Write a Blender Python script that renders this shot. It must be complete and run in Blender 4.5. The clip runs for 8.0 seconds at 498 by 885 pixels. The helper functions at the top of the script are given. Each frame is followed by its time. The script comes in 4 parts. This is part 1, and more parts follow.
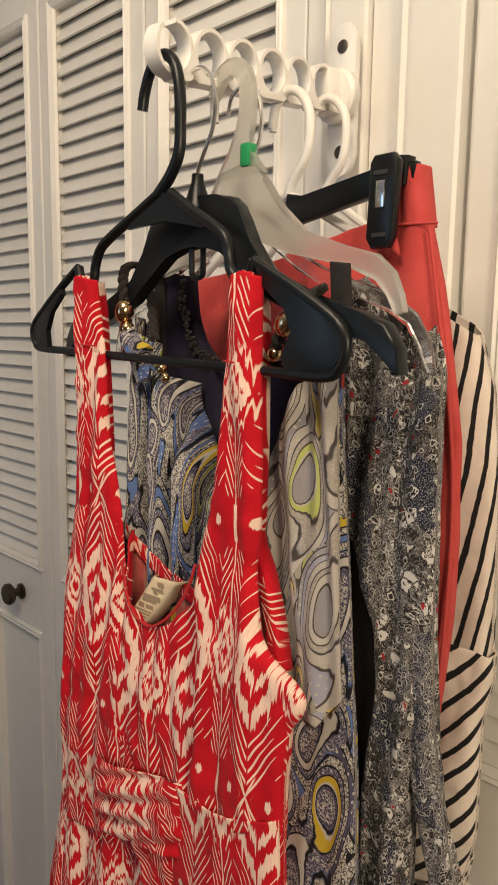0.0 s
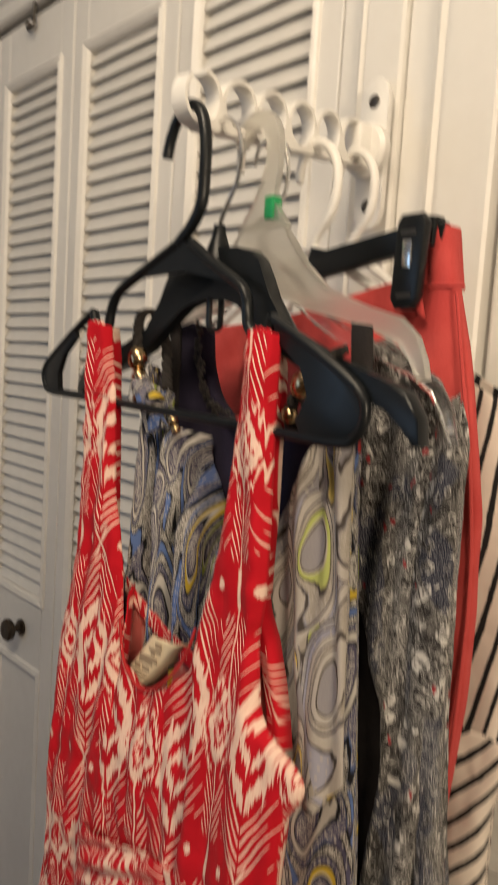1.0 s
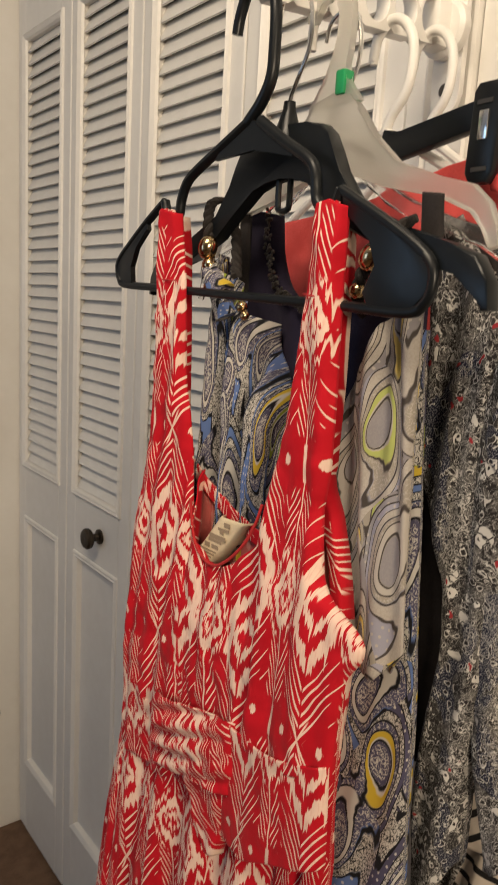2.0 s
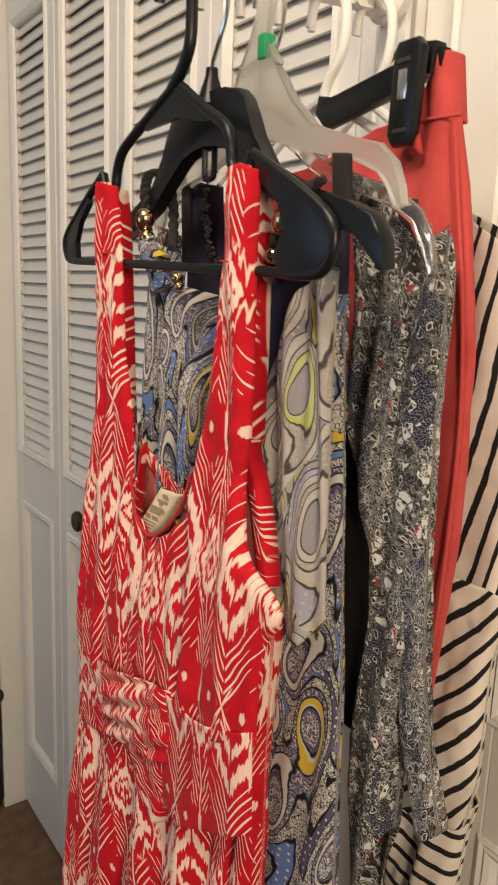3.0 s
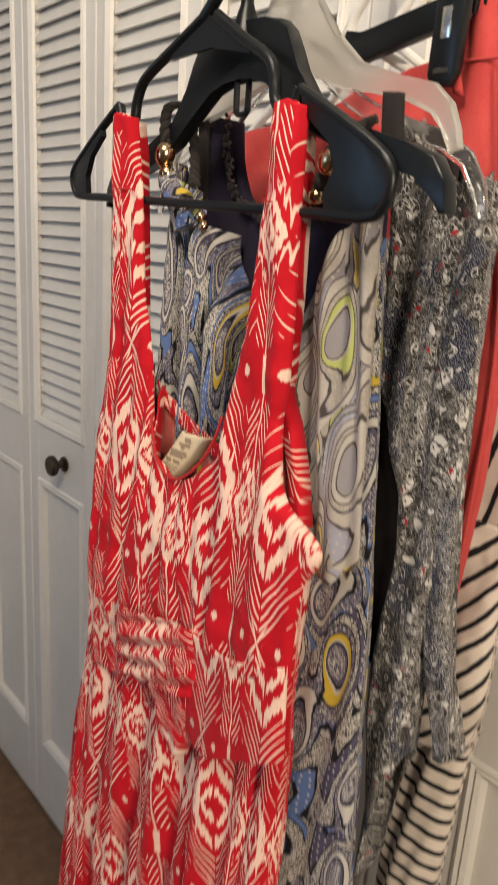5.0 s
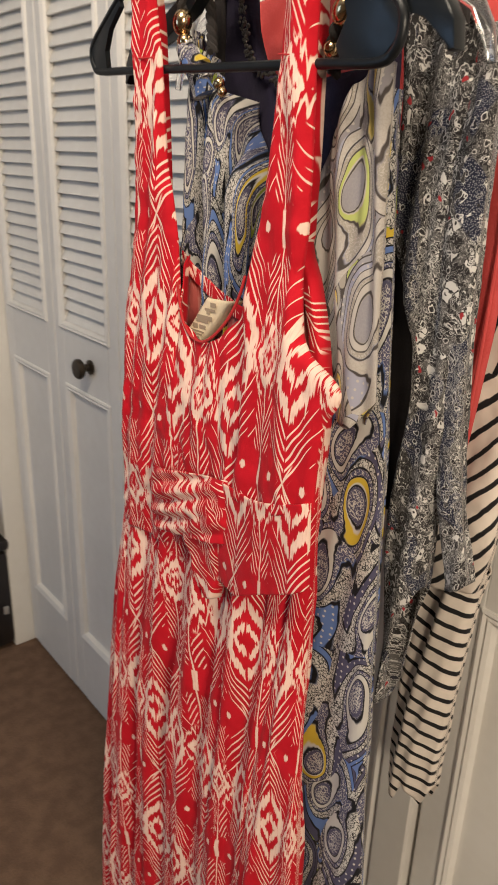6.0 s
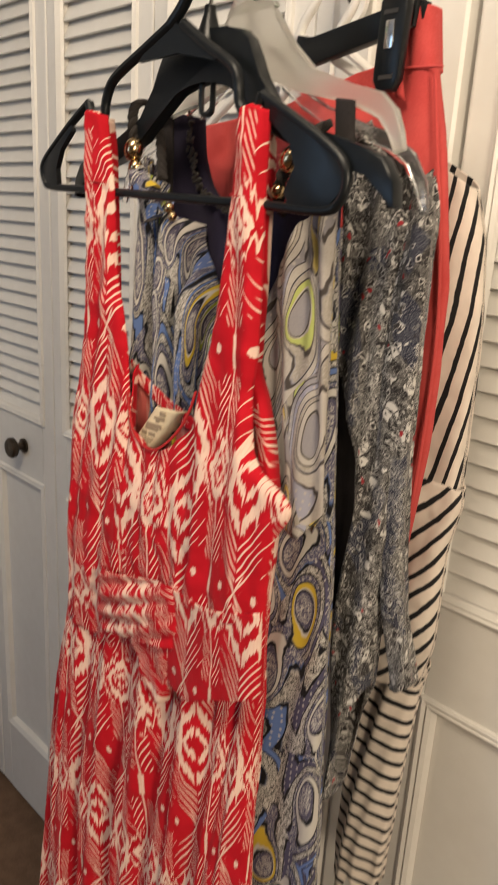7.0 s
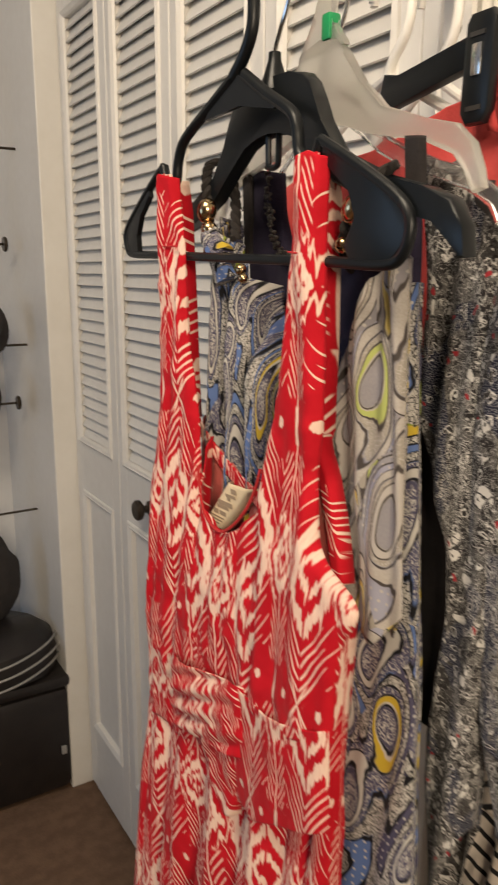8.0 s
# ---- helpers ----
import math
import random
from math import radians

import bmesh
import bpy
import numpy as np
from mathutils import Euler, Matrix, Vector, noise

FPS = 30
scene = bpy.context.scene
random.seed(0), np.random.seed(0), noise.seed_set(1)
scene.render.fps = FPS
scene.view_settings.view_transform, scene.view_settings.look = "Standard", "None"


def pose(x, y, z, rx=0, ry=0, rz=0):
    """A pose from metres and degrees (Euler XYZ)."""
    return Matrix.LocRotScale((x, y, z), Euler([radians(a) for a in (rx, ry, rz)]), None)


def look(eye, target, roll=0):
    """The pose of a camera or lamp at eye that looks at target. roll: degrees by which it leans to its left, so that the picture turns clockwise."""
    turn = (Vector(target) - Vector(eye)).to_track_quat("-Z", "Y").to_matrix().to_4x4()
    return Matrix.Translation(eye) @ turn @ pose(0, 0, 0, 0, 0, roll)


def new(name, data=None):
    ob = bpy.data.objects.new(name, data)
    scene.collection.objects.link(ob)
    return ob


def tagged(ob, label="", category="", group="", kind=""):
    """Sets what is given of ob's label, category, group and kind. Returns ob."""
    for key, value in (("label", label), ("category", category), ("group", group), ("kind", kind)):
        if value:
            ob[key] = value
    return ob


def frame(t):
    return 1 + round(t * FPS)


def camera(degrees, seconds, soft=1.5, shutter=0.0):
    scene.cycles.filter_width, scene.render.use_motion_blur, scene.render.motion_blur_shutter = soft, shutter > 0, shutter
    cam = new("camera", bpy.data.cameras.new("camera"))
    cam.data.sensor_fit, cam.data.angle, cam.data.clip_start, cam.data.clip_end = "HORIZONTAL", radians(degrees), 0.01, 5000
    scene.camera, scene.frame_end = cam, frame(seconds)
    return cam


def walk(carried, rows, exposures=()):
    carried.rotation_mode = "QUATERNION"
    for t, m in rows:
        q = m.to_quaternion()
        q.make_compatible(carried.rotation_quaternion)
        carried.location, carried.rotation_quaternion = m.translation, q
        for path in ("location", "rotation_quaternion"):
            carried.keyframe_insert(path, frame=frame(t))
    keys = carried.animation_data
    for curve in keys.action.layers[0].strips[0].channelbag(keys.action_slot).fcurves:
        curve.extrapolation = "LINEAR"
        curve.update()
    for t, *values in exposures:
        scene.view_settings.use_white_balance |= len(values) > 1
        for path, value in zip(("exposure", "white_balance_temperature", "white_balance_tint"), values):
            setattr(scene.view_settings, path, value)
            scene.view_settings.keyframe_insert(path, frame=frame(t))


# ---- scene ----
cam = camera(37.7, 8.0, soft=1.7, shutter=0.6)
PATH = [
    (0, (0.033, 0.026, 1.423), (1.401, 1.455, 1.13), 0.8),
    (0.5, (0.033, 0.032, 1.415), (1.39, 1.473, 1.125), 1.4),
    (1, (0.052, 0.043, 1.439), (1.396, 1.51, 1.238), 3.6),
    (1.4, (0.049, 0.039, 1.465), (1.344, 1.564, 1.448), 6.0),
    (1.5, (0.046, 0.045, 1.452), (1.336, 1.572, 1.385), 6.3),
    (1.7, (0.045, 0.036, 1.407), (1.278, 1.576, 1.08), 4.4),
    (2.8, (0.088, -0.003, 1.386), (1.22, 1.599, 0.993), 3.0),
    (3, (0.106, -0.02, 1.383), (1.231, 1.585, 0.982), 2.3),
    (3.5, (0.119, 0.003, 1.378), (1.218, 1.615, 0.933), 1.8),
    (4, (0.105, 0.036, 1.4), (1.292, 1.586, 0.957), 2.8),
    (4.5, (0.082, 0.059, 1.381), (1.328, 1.557, 0.926), 3.9),
    (4.7, (0.065, 0.049, 1.385), (1.328, 1.525, 0.903), 4.1),
    (5.8, (0.03, -0.048, 1.34), (1.141, 1.464, 0.635), 1.0),
    (6, (0.013, -0.026, 1.336), (1.177, 1.434, 0.606), 1.9),
    (6.5, (-0.026, -0.006, 1.361), (1.272, 1.342, 0.642), 3.6),
    (7, (-0.006, -0.013, 1.386), (1.338, 1.353, 0.805), 3.4),
    (7.5, (0.071, -0.022, 1.389), (1.219, 1.542, 0.896), 2.2),
    (8, (0.1, -0.003, 1.39), (1.104, 1.669, 0.938), 0.4),
]
EXPOSURES = [(0, -0.12, 6500, 10), (1, -0.22, 6500, 10), (1.5, -0.34, 6450, 10), (1.8, -0.2, 6450, 10), (3, 0.08, 6300, 10), (4.5, 0.14, 6100, 10), (6, 0.28, 6050, 10), (7, 0.10, 6350, 10), (7.5, 0.02, 6300, 10), (8, 0.10, 6350, 10)]
walk(cam, [(t, look(eye, target, roll)) for t, eye, target, roll in PATH], EXPOSURES)

# ---- light ----
world = bpy.data.worlds.new("world")
scene.world = world
world.use_nodes = True
world.node_tree.nodes["Background"].inputs[0].default_value = (0.8, 0.88, 1.0, 1)
world.node_tree.nodes["Background"].inputs[1].default_value = 0.06


def lamp(name, eye, target, size, watts, colour, size_y=None):
    data = bpy.data.lights.new(name, "AREA")
    data.energy, data.color, data.size = watts, colour, size
    if size_y:
        data.shape, data.size_y = "RECTANGLE", size_y
    ob = new(name, data)
    ob.matrix_world = look(eye, target)
    return ob


# a warm ceiling lamp, a warm standing lamp behind the camera, and cool daylight from the window
lamp("ceiling_lamp", (-0.25, 0.2, 2.36), (0.62, 0.90, 1.65), 0.5, 18.5, (1.0, 0.83, 0.62))
lamp("standing_lamp", (-0.35, -1.45, 1.70), (0.55, 0.35, 1.00), 0.5, 27, (1.0, 0.81, 0.58))
lamp("window_daylight", (-2.55, 1.25, 1.40), (0.6, 1.1, 1.2), 1.0, 9, (0.48, 0.70, 1.0), 1.2)


# ---- materials ----
class Expr:
    """A number or vector socket of a node tree, with arithmetic that adds Math nodes."""

    def __init__(self, tree, socket):
        self.tree, self.socket = tree, socket

    def op(self, kind, *others):
        n = self.tree.nodes.new("ShaderNodeMath")
        n.operation = kind
        for i, v in enumerate((self, *others)):
            if isinstance(v, Expr):
                self.tree.links.new(v.socket, n.inputs[i])
            else:
                n.inputs[i].default_value = v
        return Expr(self.tree, n.outputs[0])

    def __add__(self, o):
        return self.op("ADD", o)

    def __sub__(self, o):
        return self.op("SUBTRACT", o)

    def __mul__(self, o):
        return self.op("MULTIPLY", o)

    def __truediv__(self, o):
        return self.op("DIVIDE", o)

    def neg(self):
        return self.op("MULTIPLY", -1.0)

    def inv(self):
        return self.op("MULTIPLY_ADD", -1.0, 1.0)

    def abs(self):
        return self.op("ABSOLUTE")

    def sin(self):
        return self.op("SINE")

    def frac(self):
        return self.op("FRACT")

    def floor(self):
        return self.op("FLOOR")

    def min(self, o):
        return self.op("MINIMUM", o)

    def max(self, o):
        return self.op("MAXIMUM", o)

    def pingpong(self, o):
        return self.op("PINGPONG", o)

    def atan2(self, o):
        return self.op("ARCTAN2", o)

    def sqrt(self):
        return self.op("SQRT")

    def step(self, a, b):
        """0 below a, 1 above b, smooth between; a > b turns it round."""
        n = self.tree.nodes.new("ShaderNodeMapRange")
        n.interpolation_type = "SMOOTHSTEP"
        lo, hi = min(a, b), max(a, b)
        self.tree.links.new(self.socket, n.inputs[0])
        n.inputs[1].default_value, n.inputs[2].default_value = lo, hi
        n.inputs[3].default_value, n.inputs[4].default_value = (0, 1) if a < b else (1, 0)
        return Expr(self.tree, n.outputs[0])

    def band(self, a, b, soft):
        return self.step(a - soft, a + soft) * self.step(b + soft, b - soft)


class Cloth:
    """A fabric material on the garment's own flat coordinates, in metres."""

    def __init__(self, name, rough=0.85, sheen=0.04):
        self.material = bpy.data.materials.new(name)
        self.material.use_nodes = True
        self.tree = self.material.node_tree
        self.bsdf = self.tree.nodes["Principled BSDF"]
        self.bsdf.inputs["Roughness"].default_value = rough
        self.bsdf.inputs["Sheen Weight"].default_value = sheen
        self.bsdf.inputs["Specular IOR Level"].default_value = 0.16
        uv = self.tree.nodes.new("ShaderNodeUVMap")
        uv.uv_map = "flat"
        self.uv = uv.outputs[0]
        sep = self.tree.nodes.new("ShaderNodeSeparateXYZ")
        self.tree.links.new(self.uv, sep.inputs[0])
        self.u, self.v = Expr(self.tree, sep.outputs[0]), Expr(self.tree, sep.outputs[1])

    def vec(self, x, y, z=0.0):
        n = self.tree.nodes.new("ShaderNodeCombineXYZ")
        for i, v in enumerate((x, y, z)):
            if isinstance(v, Expr):
                self.tree.links.new(v.socket, n.inputs[i])
            else:
                n.inputs[i].default_value = v
        return n.outputs[0]

    def noise(self, scale, x=None, y=None, detail=2.0):
        n = self.tree.nodes.new("ShaderNodeTexNoise")
        n.noise_dimensions = "2D"
        n.inputs["Scale"].default_value = scale
        n.inputs["Detail"].default_value = detail
        self.tree.links.new(self.uv if x is None else self.vec(x, y), n.inputs["Vector"])
        return Expr(self.tree, n.outputs[0])

    def voronoi(self, scale, x=None, y=None, feature="F1", random=1.0):
        n = self.tree.nodes.new("ShaderNodeTexVoronoi")
        n.voronoi_dimensions, n.feature = "2D", feature
        n.inputs["Scale"].default_value = scale
        n.inputs["Randomness"].default_value = random
        self.tree.links.new(self.uv if x is None else self.vec(x, y), n.inputs["Vector"])
        return n

    def paint(self, base, *layers):
        """base colour, then (mask, colour) layers over it; returns the last colour socket."""
        last = base
        for mask, colour in layers:
            n = self.tree.nodes.new("ShaderNodeMix")
            n.data_type, n.clamp_factor = "RGBA", True
            self.tree.links.new(mask.socket, n.inputs[0])
            for i, c in ((6, last), (7, colour)):
                if isinstance(c, tuple):
                    n.inputs[i].default_value = (*c, 1)
                else:
                    self.tree.links.new(c, n.inputs[i])
            last = n.outputs[2]
        return last

    def finish(self, colour, bump=0.25, scale=900, extra=None):
        if isinstance(colour, tuple):
            self.bsdf.inputs["Base Color"].default_value = (*colour, 1)
        else:
            self.tree.links.new(colour, self.bsdf.inputs["Base Color"])
        h = self.noise(scale, detail=3.0)
        h = h + self.noise(60, detail=3.0) * 1.5
        if extra:
            h = h + extra
        b = self.tree.nodes.new("ShaderNodeBump")
        b.inputs["Strength"].default_value = bump
        b.inputs["Distance"].default_value = 0.0012
        self.tree.links.new(h.socket, b.inputs["Height"])
        self.tree.links.new(b.outputs[0], self.bsdf.inputs["Normal"])
        return self.material


def ikat(name, wrong_side=False):
    """Red jersey: rows of white torn diamonds and arrow heads, between them feathered chevrons, dots and thin stems."""
    c = Cloth(name, 0.8)
    P, H = 0.080, 0.185
    wob, wob_b = c.noise(14.0, detail=1.0) - 0.5, c.noise(12.0, c.u + 4.0, c.v + 9.0, 1.0) - 0.5
    u, v = c.u + wob * 0.006, c.v + wob_b * 0.008
    tear = c.noise(1.0, c.u * 420.0, c.v * 30.0, 1.0) - 0.5
    fray = c.noise(1.0, c.u * 900.0, c.v * 90.0, 1.0) - 0.5
    a = u.pingpong(P / 2)                            # from the arrows' axis
    ab = a.op("MULTIPLY_ADD", -1.0, P / 2)           # from the diamonds' axis
    up = ((v / H + 0.5).frac() - 0.5).abs() * H      # from the middle of the white row
    dn = up.op("MULTIPLY_ADD", -1.0, H / 2)          # from the middle of the red row
    ragged = up + tear * 0.016 + fray * 0.004
    # diamonds
    d = (ab + fray * 0.001) / 0.0150 + ragged / 0.0260
    diamond = d.band(0.66, 1.06, 0.03).max(d.band(0.26, 0.50, 0.04) * (tear + wob).step(-0.22, -0.12))
    frame_d = ab / 0.0150 + (ragged + tear * 0.012) / 0.0300
    outer = frame_d.band(1.34, 1.52, 0.04) * up.step(0.034, 0.028)
    # arrow heads that point away from the row, with red slits
    s = up + a * 1.55
    sr = ragged + a * 1.55
    arrow = sr.band(0.034, 0.047, 0.0010).max(sr.band(0.0120, 0.0215, 0.0010))
    arrow = arrow * a.step(0.0212, 0.0196) * (a + tear * 0.0016).step(0.0005, 0.0011)
    barb = ((a.op("SUBTRACT", 0.0150)).abs() / 0.0030 + (ragged - 0.006).abs() / 0.030).step(1.05, 0.92)
    # feathered chevrons that meet on the arrows' axis
    pitch = 0.0088
    q = (s + (c.noise(40.0, detail=1.0) - 0.5) * 0.0022) / pitch
    rank = q.floor()
    reach = (rank * 0.618 + (u / (P / 2)).floor() * 0.37).frac() * 0.014 + 0.017
    taper = ((reach - a) / 0.016).max(0.0).min(1.0) * 0.11 + 0.05
    off = (q.frac() - 0.5).abs()
    line = (off - taper).step(0.03, -0.03) * (reach - a).step(-0.0005, 0.0010)
    loz = a.op("SUBTRACT", 0.0205).abs() / 0.0165 + dn / 0.0280
    chev = line * s.step(0.050, 0.052) * loz.step(0.92, 1.0) * d.step(1.62, 1.72) * a.step(0.0004, 0.0008)
    rays = ((a - dn * 0.42).abs().step(0.0009, 0.0004)) * dn.step(0.018, 0.012)
    # the other family of lines beside the stems
    q2 = (up + ab * 2.3) / 0.0098
    line2 = (q2.frac() - 0.5).abs().step(0.16, 0.10) * ab.band(0.0022, 0.0115, 0.0006) * d.step(1.62, 1.72) * loz.step(1.0, 1.08) * up.band(0.030, 0.074, 0.002)
    off_a = a - 0.0205
    dots = ((off_a * off_a + dn * dn * 0.6).sqrt() + fray * 0.0026 + tear * 0.0016).step(0.0034, 0.0026)
    stem = ab.step(0.00085, 0.0005) * d.step(1.0, 1.1)
    stem = stem.max((ab + fray * 0.001).step(0.0022, 0.0016) * dn.step(0.0135, 0.0115))
    white = diamond.max(outer).max(arrow).max(barb * d.step(1.05, 1.2)).max(chev).max(rays).max(line2).max(dots).max(stem)
    fade = c.noise(30.0, detail=3.0)
    red = c.paint((0.44, 0.0045, 0.013), (fade.step(0.35, 0.7), (0.52, 0.007, 0.018)))
    cream = c.paint((0.80, 0.58, 0.48), (fray.step(0.0, 0.3), (0.74, 0.46, 0.38)))
    if wrong_side:
        red, cream = (0.42, 0.10, 0.085), (0.48, 0.19, 0.155)
    return c.finish(c.paint(red, (white, cream)), 0.2)


def drops(c, scale, shift, wx, wy):
    """Curled drops: the distance from each one's heart, the angle round it and three random numbers of it."""
    x, y = c.u * 1.25 + c.v * 0.12 + wx * (0.95 / scale) + shift, c.v * 0.66 + wy * (0.85 / scale) + shift * 1.7
    vor = c.voronoi(scale, x, y, random=0.8)
    sep = c.tree.nodes.new("ShaderNodeSeparateXYZ")
    c.tree.links.new(vor.outputs["Position"], sep.inputs[0])
    lx, ly = x - Expr(c.tree, sep.outputs[0]), y - Expr(c.tree, sep.outputs[1])
    rgb = c.tree.nodes.new("ShaderNodeSeparateColor")
    c.tree.links.new(vor.outputs["Color"], rgb.inputs[0])
    r1, r2, r3 = (Expr(c.tree, rgb.outputs[i]) for i in range(3))
    r = (lx * lx + ly * ly).sqrt()
    ang = ly.atan2(lx) + r1 * 6.28 - r * (5.2 * scale)
    return r * scale * (ang.sin() * 0.45 + 1.0), ang, r1, r2, r3


def paisley(name, ground, lace, fills, scale=15.0, black=(0.010, 0.010, 0.012), fine=1.0):
    """Curled drops with black outlines and lace borders, and smaller ones between them."""
    c = Cloth(name, 0.7)
    wx, wy = c.noise(7.0, detail=1.0) - 0.5, c.noise(7.0, c.u + 3.7, c.v + 1.3, 1.0) - 0.5
    D, ang, r1, r2, r3 = drops(c, scale, 0.0, wx, wy)
    e, ang_b, q1, q2, q3 = drops(c, scale * 2.7, 3.1, wx, wy)
    lacework = c.noise(scale * 19, detail=1.0).band(0.45, 0.52, 0.02)
    curl = Expr(c.tree, c.voronoi(scale * 12, c.u + c.noise(190.0) * 0.004, c.v + c.noise(200.0) * 0.004).outputs["Distance"]).band(0.30, 0.42, 0.05)
    net = lacework.max(curl) * fine
    spots = Expr(c.tree, c.voronoi(scale * 9, random=0.25).outputs["Distance"]).step(0.20, 0.13)
    D = D + (ang * 9.0).sin() * D * 0.012
    out = D.step(0.88, 0.90)
    sm = [
        (out * e.step(0.80, 0.76), black), (out * e.step(0.72, 0.70), fills[1]), (out * e.step(0.72, 0.70) * q1.step(0.6, 0.62), lace),
        (out * e.step(0.72, 0.70) * q1.step(0.6, 0.62) * net, black), (out * e.step(0.44, 0.42), black), (out * e.step(0.36, 0.34), fills[0]),
        (out * e.step(0.36, 0.34) * q2.step(0.66, 0.68), fills[3]), (out * e.step(0.36, 0.34) * q3.step(0.74, 0.76), fills[4]), (out * e.step(0.16, 0.13), lace), (out * e.step(0.09, 0.06), black),
    ]
    pick = r2.step(0.40, 0.42)
    big = [
        (D.step(0.90, 0.88) * pick, fills[0]), (D.step(0.90, 0.88) * pick * spots, lace), (D.step(0.90, 0.88) * pick.inv(), ground),
        (D.band(0.70, 0.86, 0.008) * r3.step(0.2, 0.22), lace), (D.band(0.70, 0.86, 0.008) * r3.step(0.2, 0.22) * net, black),
        (D.band(0.85, 0.90, 0.006), black), (D.band(0.655, 0.705, 0.006), black),
        (D.step(0.67, 0.66), ground), (D.step(0.67, 0.66) * r1.step(0.5, 0.52), fills[2]), (D.step(0.67, 0.66) * spots * r2.step(0.5, 0.52), lace),
        (D.band(0.37, 0.50, 0.008), lace), (D.band(0.37, 0.50, 0.008) * net, black), (D.band(0.50, 0.525, 0.006), black), (D.band(0.345, 0.37, 0.006), black),
        (D.step(0.345, 0.335), fills[1]), (D.step(0.345, 0.335) * lacework, lace), (D.band(0.17, 0.25, 0.008), lace), (D.band(0.19, 0.25, 0.008) * r3.step(0.66, 0.68), fills[3]), (D.band(0.19, 0.25, 0.008) * r3.step(0.86, 0.88), fills[4]),
        (D.band(0.25, 0.27, 0.006).max(D.band(0.15, 0.17, 0.006)), black), (D.step(0.15, 0.14), ground), (D.step(0.13, 0.12) * net, lace),
    ]
    return c.finish(c.paint(ground, *sm, *big), 0.25)


PAISLEY = paisley("paisley_cotton", (0.070, 0.064, 0.110), (0.48, 0.455, 0.42), [(0.105, 0.155, 0.34), (0.075, 0.072, 0.125), (0.10, 0.16, 0.36), (0.50, 0.36, 0.035), (0.24, 0.29, 0.04)], 15.0, (0.008, 0.008, 0.010))
PAISLEY_BACK = paisley("paisley_lining", (0.25, 0.235, 0.25), (0.42, 0.385, 0.35), [(0.27, 0.26, 0.28), (0.31, 0.28, 0.24), (0.30, 0.30, 0.37), (0.58, 0.44, 0.12), (0.38, 0.42, 0.13)], 16.0, (0.060, 0.050, 0.046), 0.12)


def bandana(name):
    """Charcoal, navy and white floral bandana print with small red marks."""
    c = Cloth(name, 0.85)
    wx, wy = c.noise(90.0, detail=2.0) - 0.5, c.noise(90.0, c.u + 2.1, c.v + 5.2, 2.0) - 0.5
    x, y = c.u + wx * 0.010, c.v + wy * 0.010
    vor = c.voronoi(135.0, x, y)
    d = Expr(c.tree, vor.outputs["Distance"])
    edge = Expr(c.tree, c.voronoi(135.0, x, y, "DISTANCE_TO_EDGE").outputs["Distance"])
    rgb = c.tree.nodes.new("ShaderNodeSeparateColor")
    c.tree.links.new(vor.outputs["Color"], rgb.inputs[0])
    r1, r2, r3 = (Expr(c.tree, rgb.outputs[i]) for i in range(3))
    lines = c.noise(330.0, x, y, 2.0).band(0.475, 0.515, 0.012)
    specks = Expr(c.tree, c.voronoi(620.0, random=0.8).outputs["Distance"]).step(0.30, 0.20)
    zone = c.noise(26.0, c.u, c.v * 0.6, 1.0).step(0.56, 0.60)
    zone_b = c.noise(11.0, c.u + 7.0, c.v * 0.55, 1.0).step(0.50, 0.54)
    D, ang, p1, p2, p3 = drops(c, 13.0, 1.9, wx * 1.2, wy * 1.2)
    ring = D.band(0.60, 0.635, 0.008).max(D.band(0.44, 0.465, 0.008))
    scallop = (D + (ang * 13.0).sin() * 0.03).band(0.70, 0.73, 0.008)
    white, grey, dark = (0.56, 0.54, 0.51), (0.088, 0.083, 0.079), (0.023, 0.0205, 0.021)
    col = c.paint(dark,
        (zone, (0.014, 0.016, 0.032)),
        (zone * specks, (0.24, 0.24, 0.26)),
        (zone.inv() * r1.step(0.45, 0.47) * edge.step(0.05, 0.09), grey),
        (zone.inv() * r2.step(0.86, 0.88) * edge.step(0.08, 0.13), white),
        (edge.step(0.035, 0.015) * zone_b * 0.75, white),
        (lines * (zone.inv().max(zone_b)) * 0.6, white),
        (d.band(0.24, 0.32, 0.03) * r3.step(0.62, 0.64), white),
        (d.step(0.16, 0.12) * r3.step(0.5, 0.52), dark),
        (D.band(0.465, 0.60, 0.01), dark),
        (D.band(0.465, 0.60, 0.01) * (ang * 21.0).sin().step(0.2, 0.6), grey),
        (ring.max(scallop), white),
        (d.step(0.30, 0.24) * r1.step(0.95, 0.955), (0.30, 0.025, 0.032)),
    )
    return c.finish(col, 0.25)


def striped(name, pitch=0.0180, share=0.31):
    c = Cloth(name, 0.85)
    w = (c.noise(9.0, detail=1.0) - 0.5) * 0.010 + (c.noise(90.0, detail=2.0) - 0.5) * 0.0018
    s = ((c.v + w) / pitch).frac()
    tone = c.noise(40.0, detail=3.0)
    white = c.paint((0.72, 0.64, 0.56), (tone.step(0.35, 0.7), (0.66, 0.585, 0.51)))
    return c.finish(c.paint(white, (s.band(0.2, 0.2 + share, 0.025), (0.016, 0.015, 0.016))), 0.25)


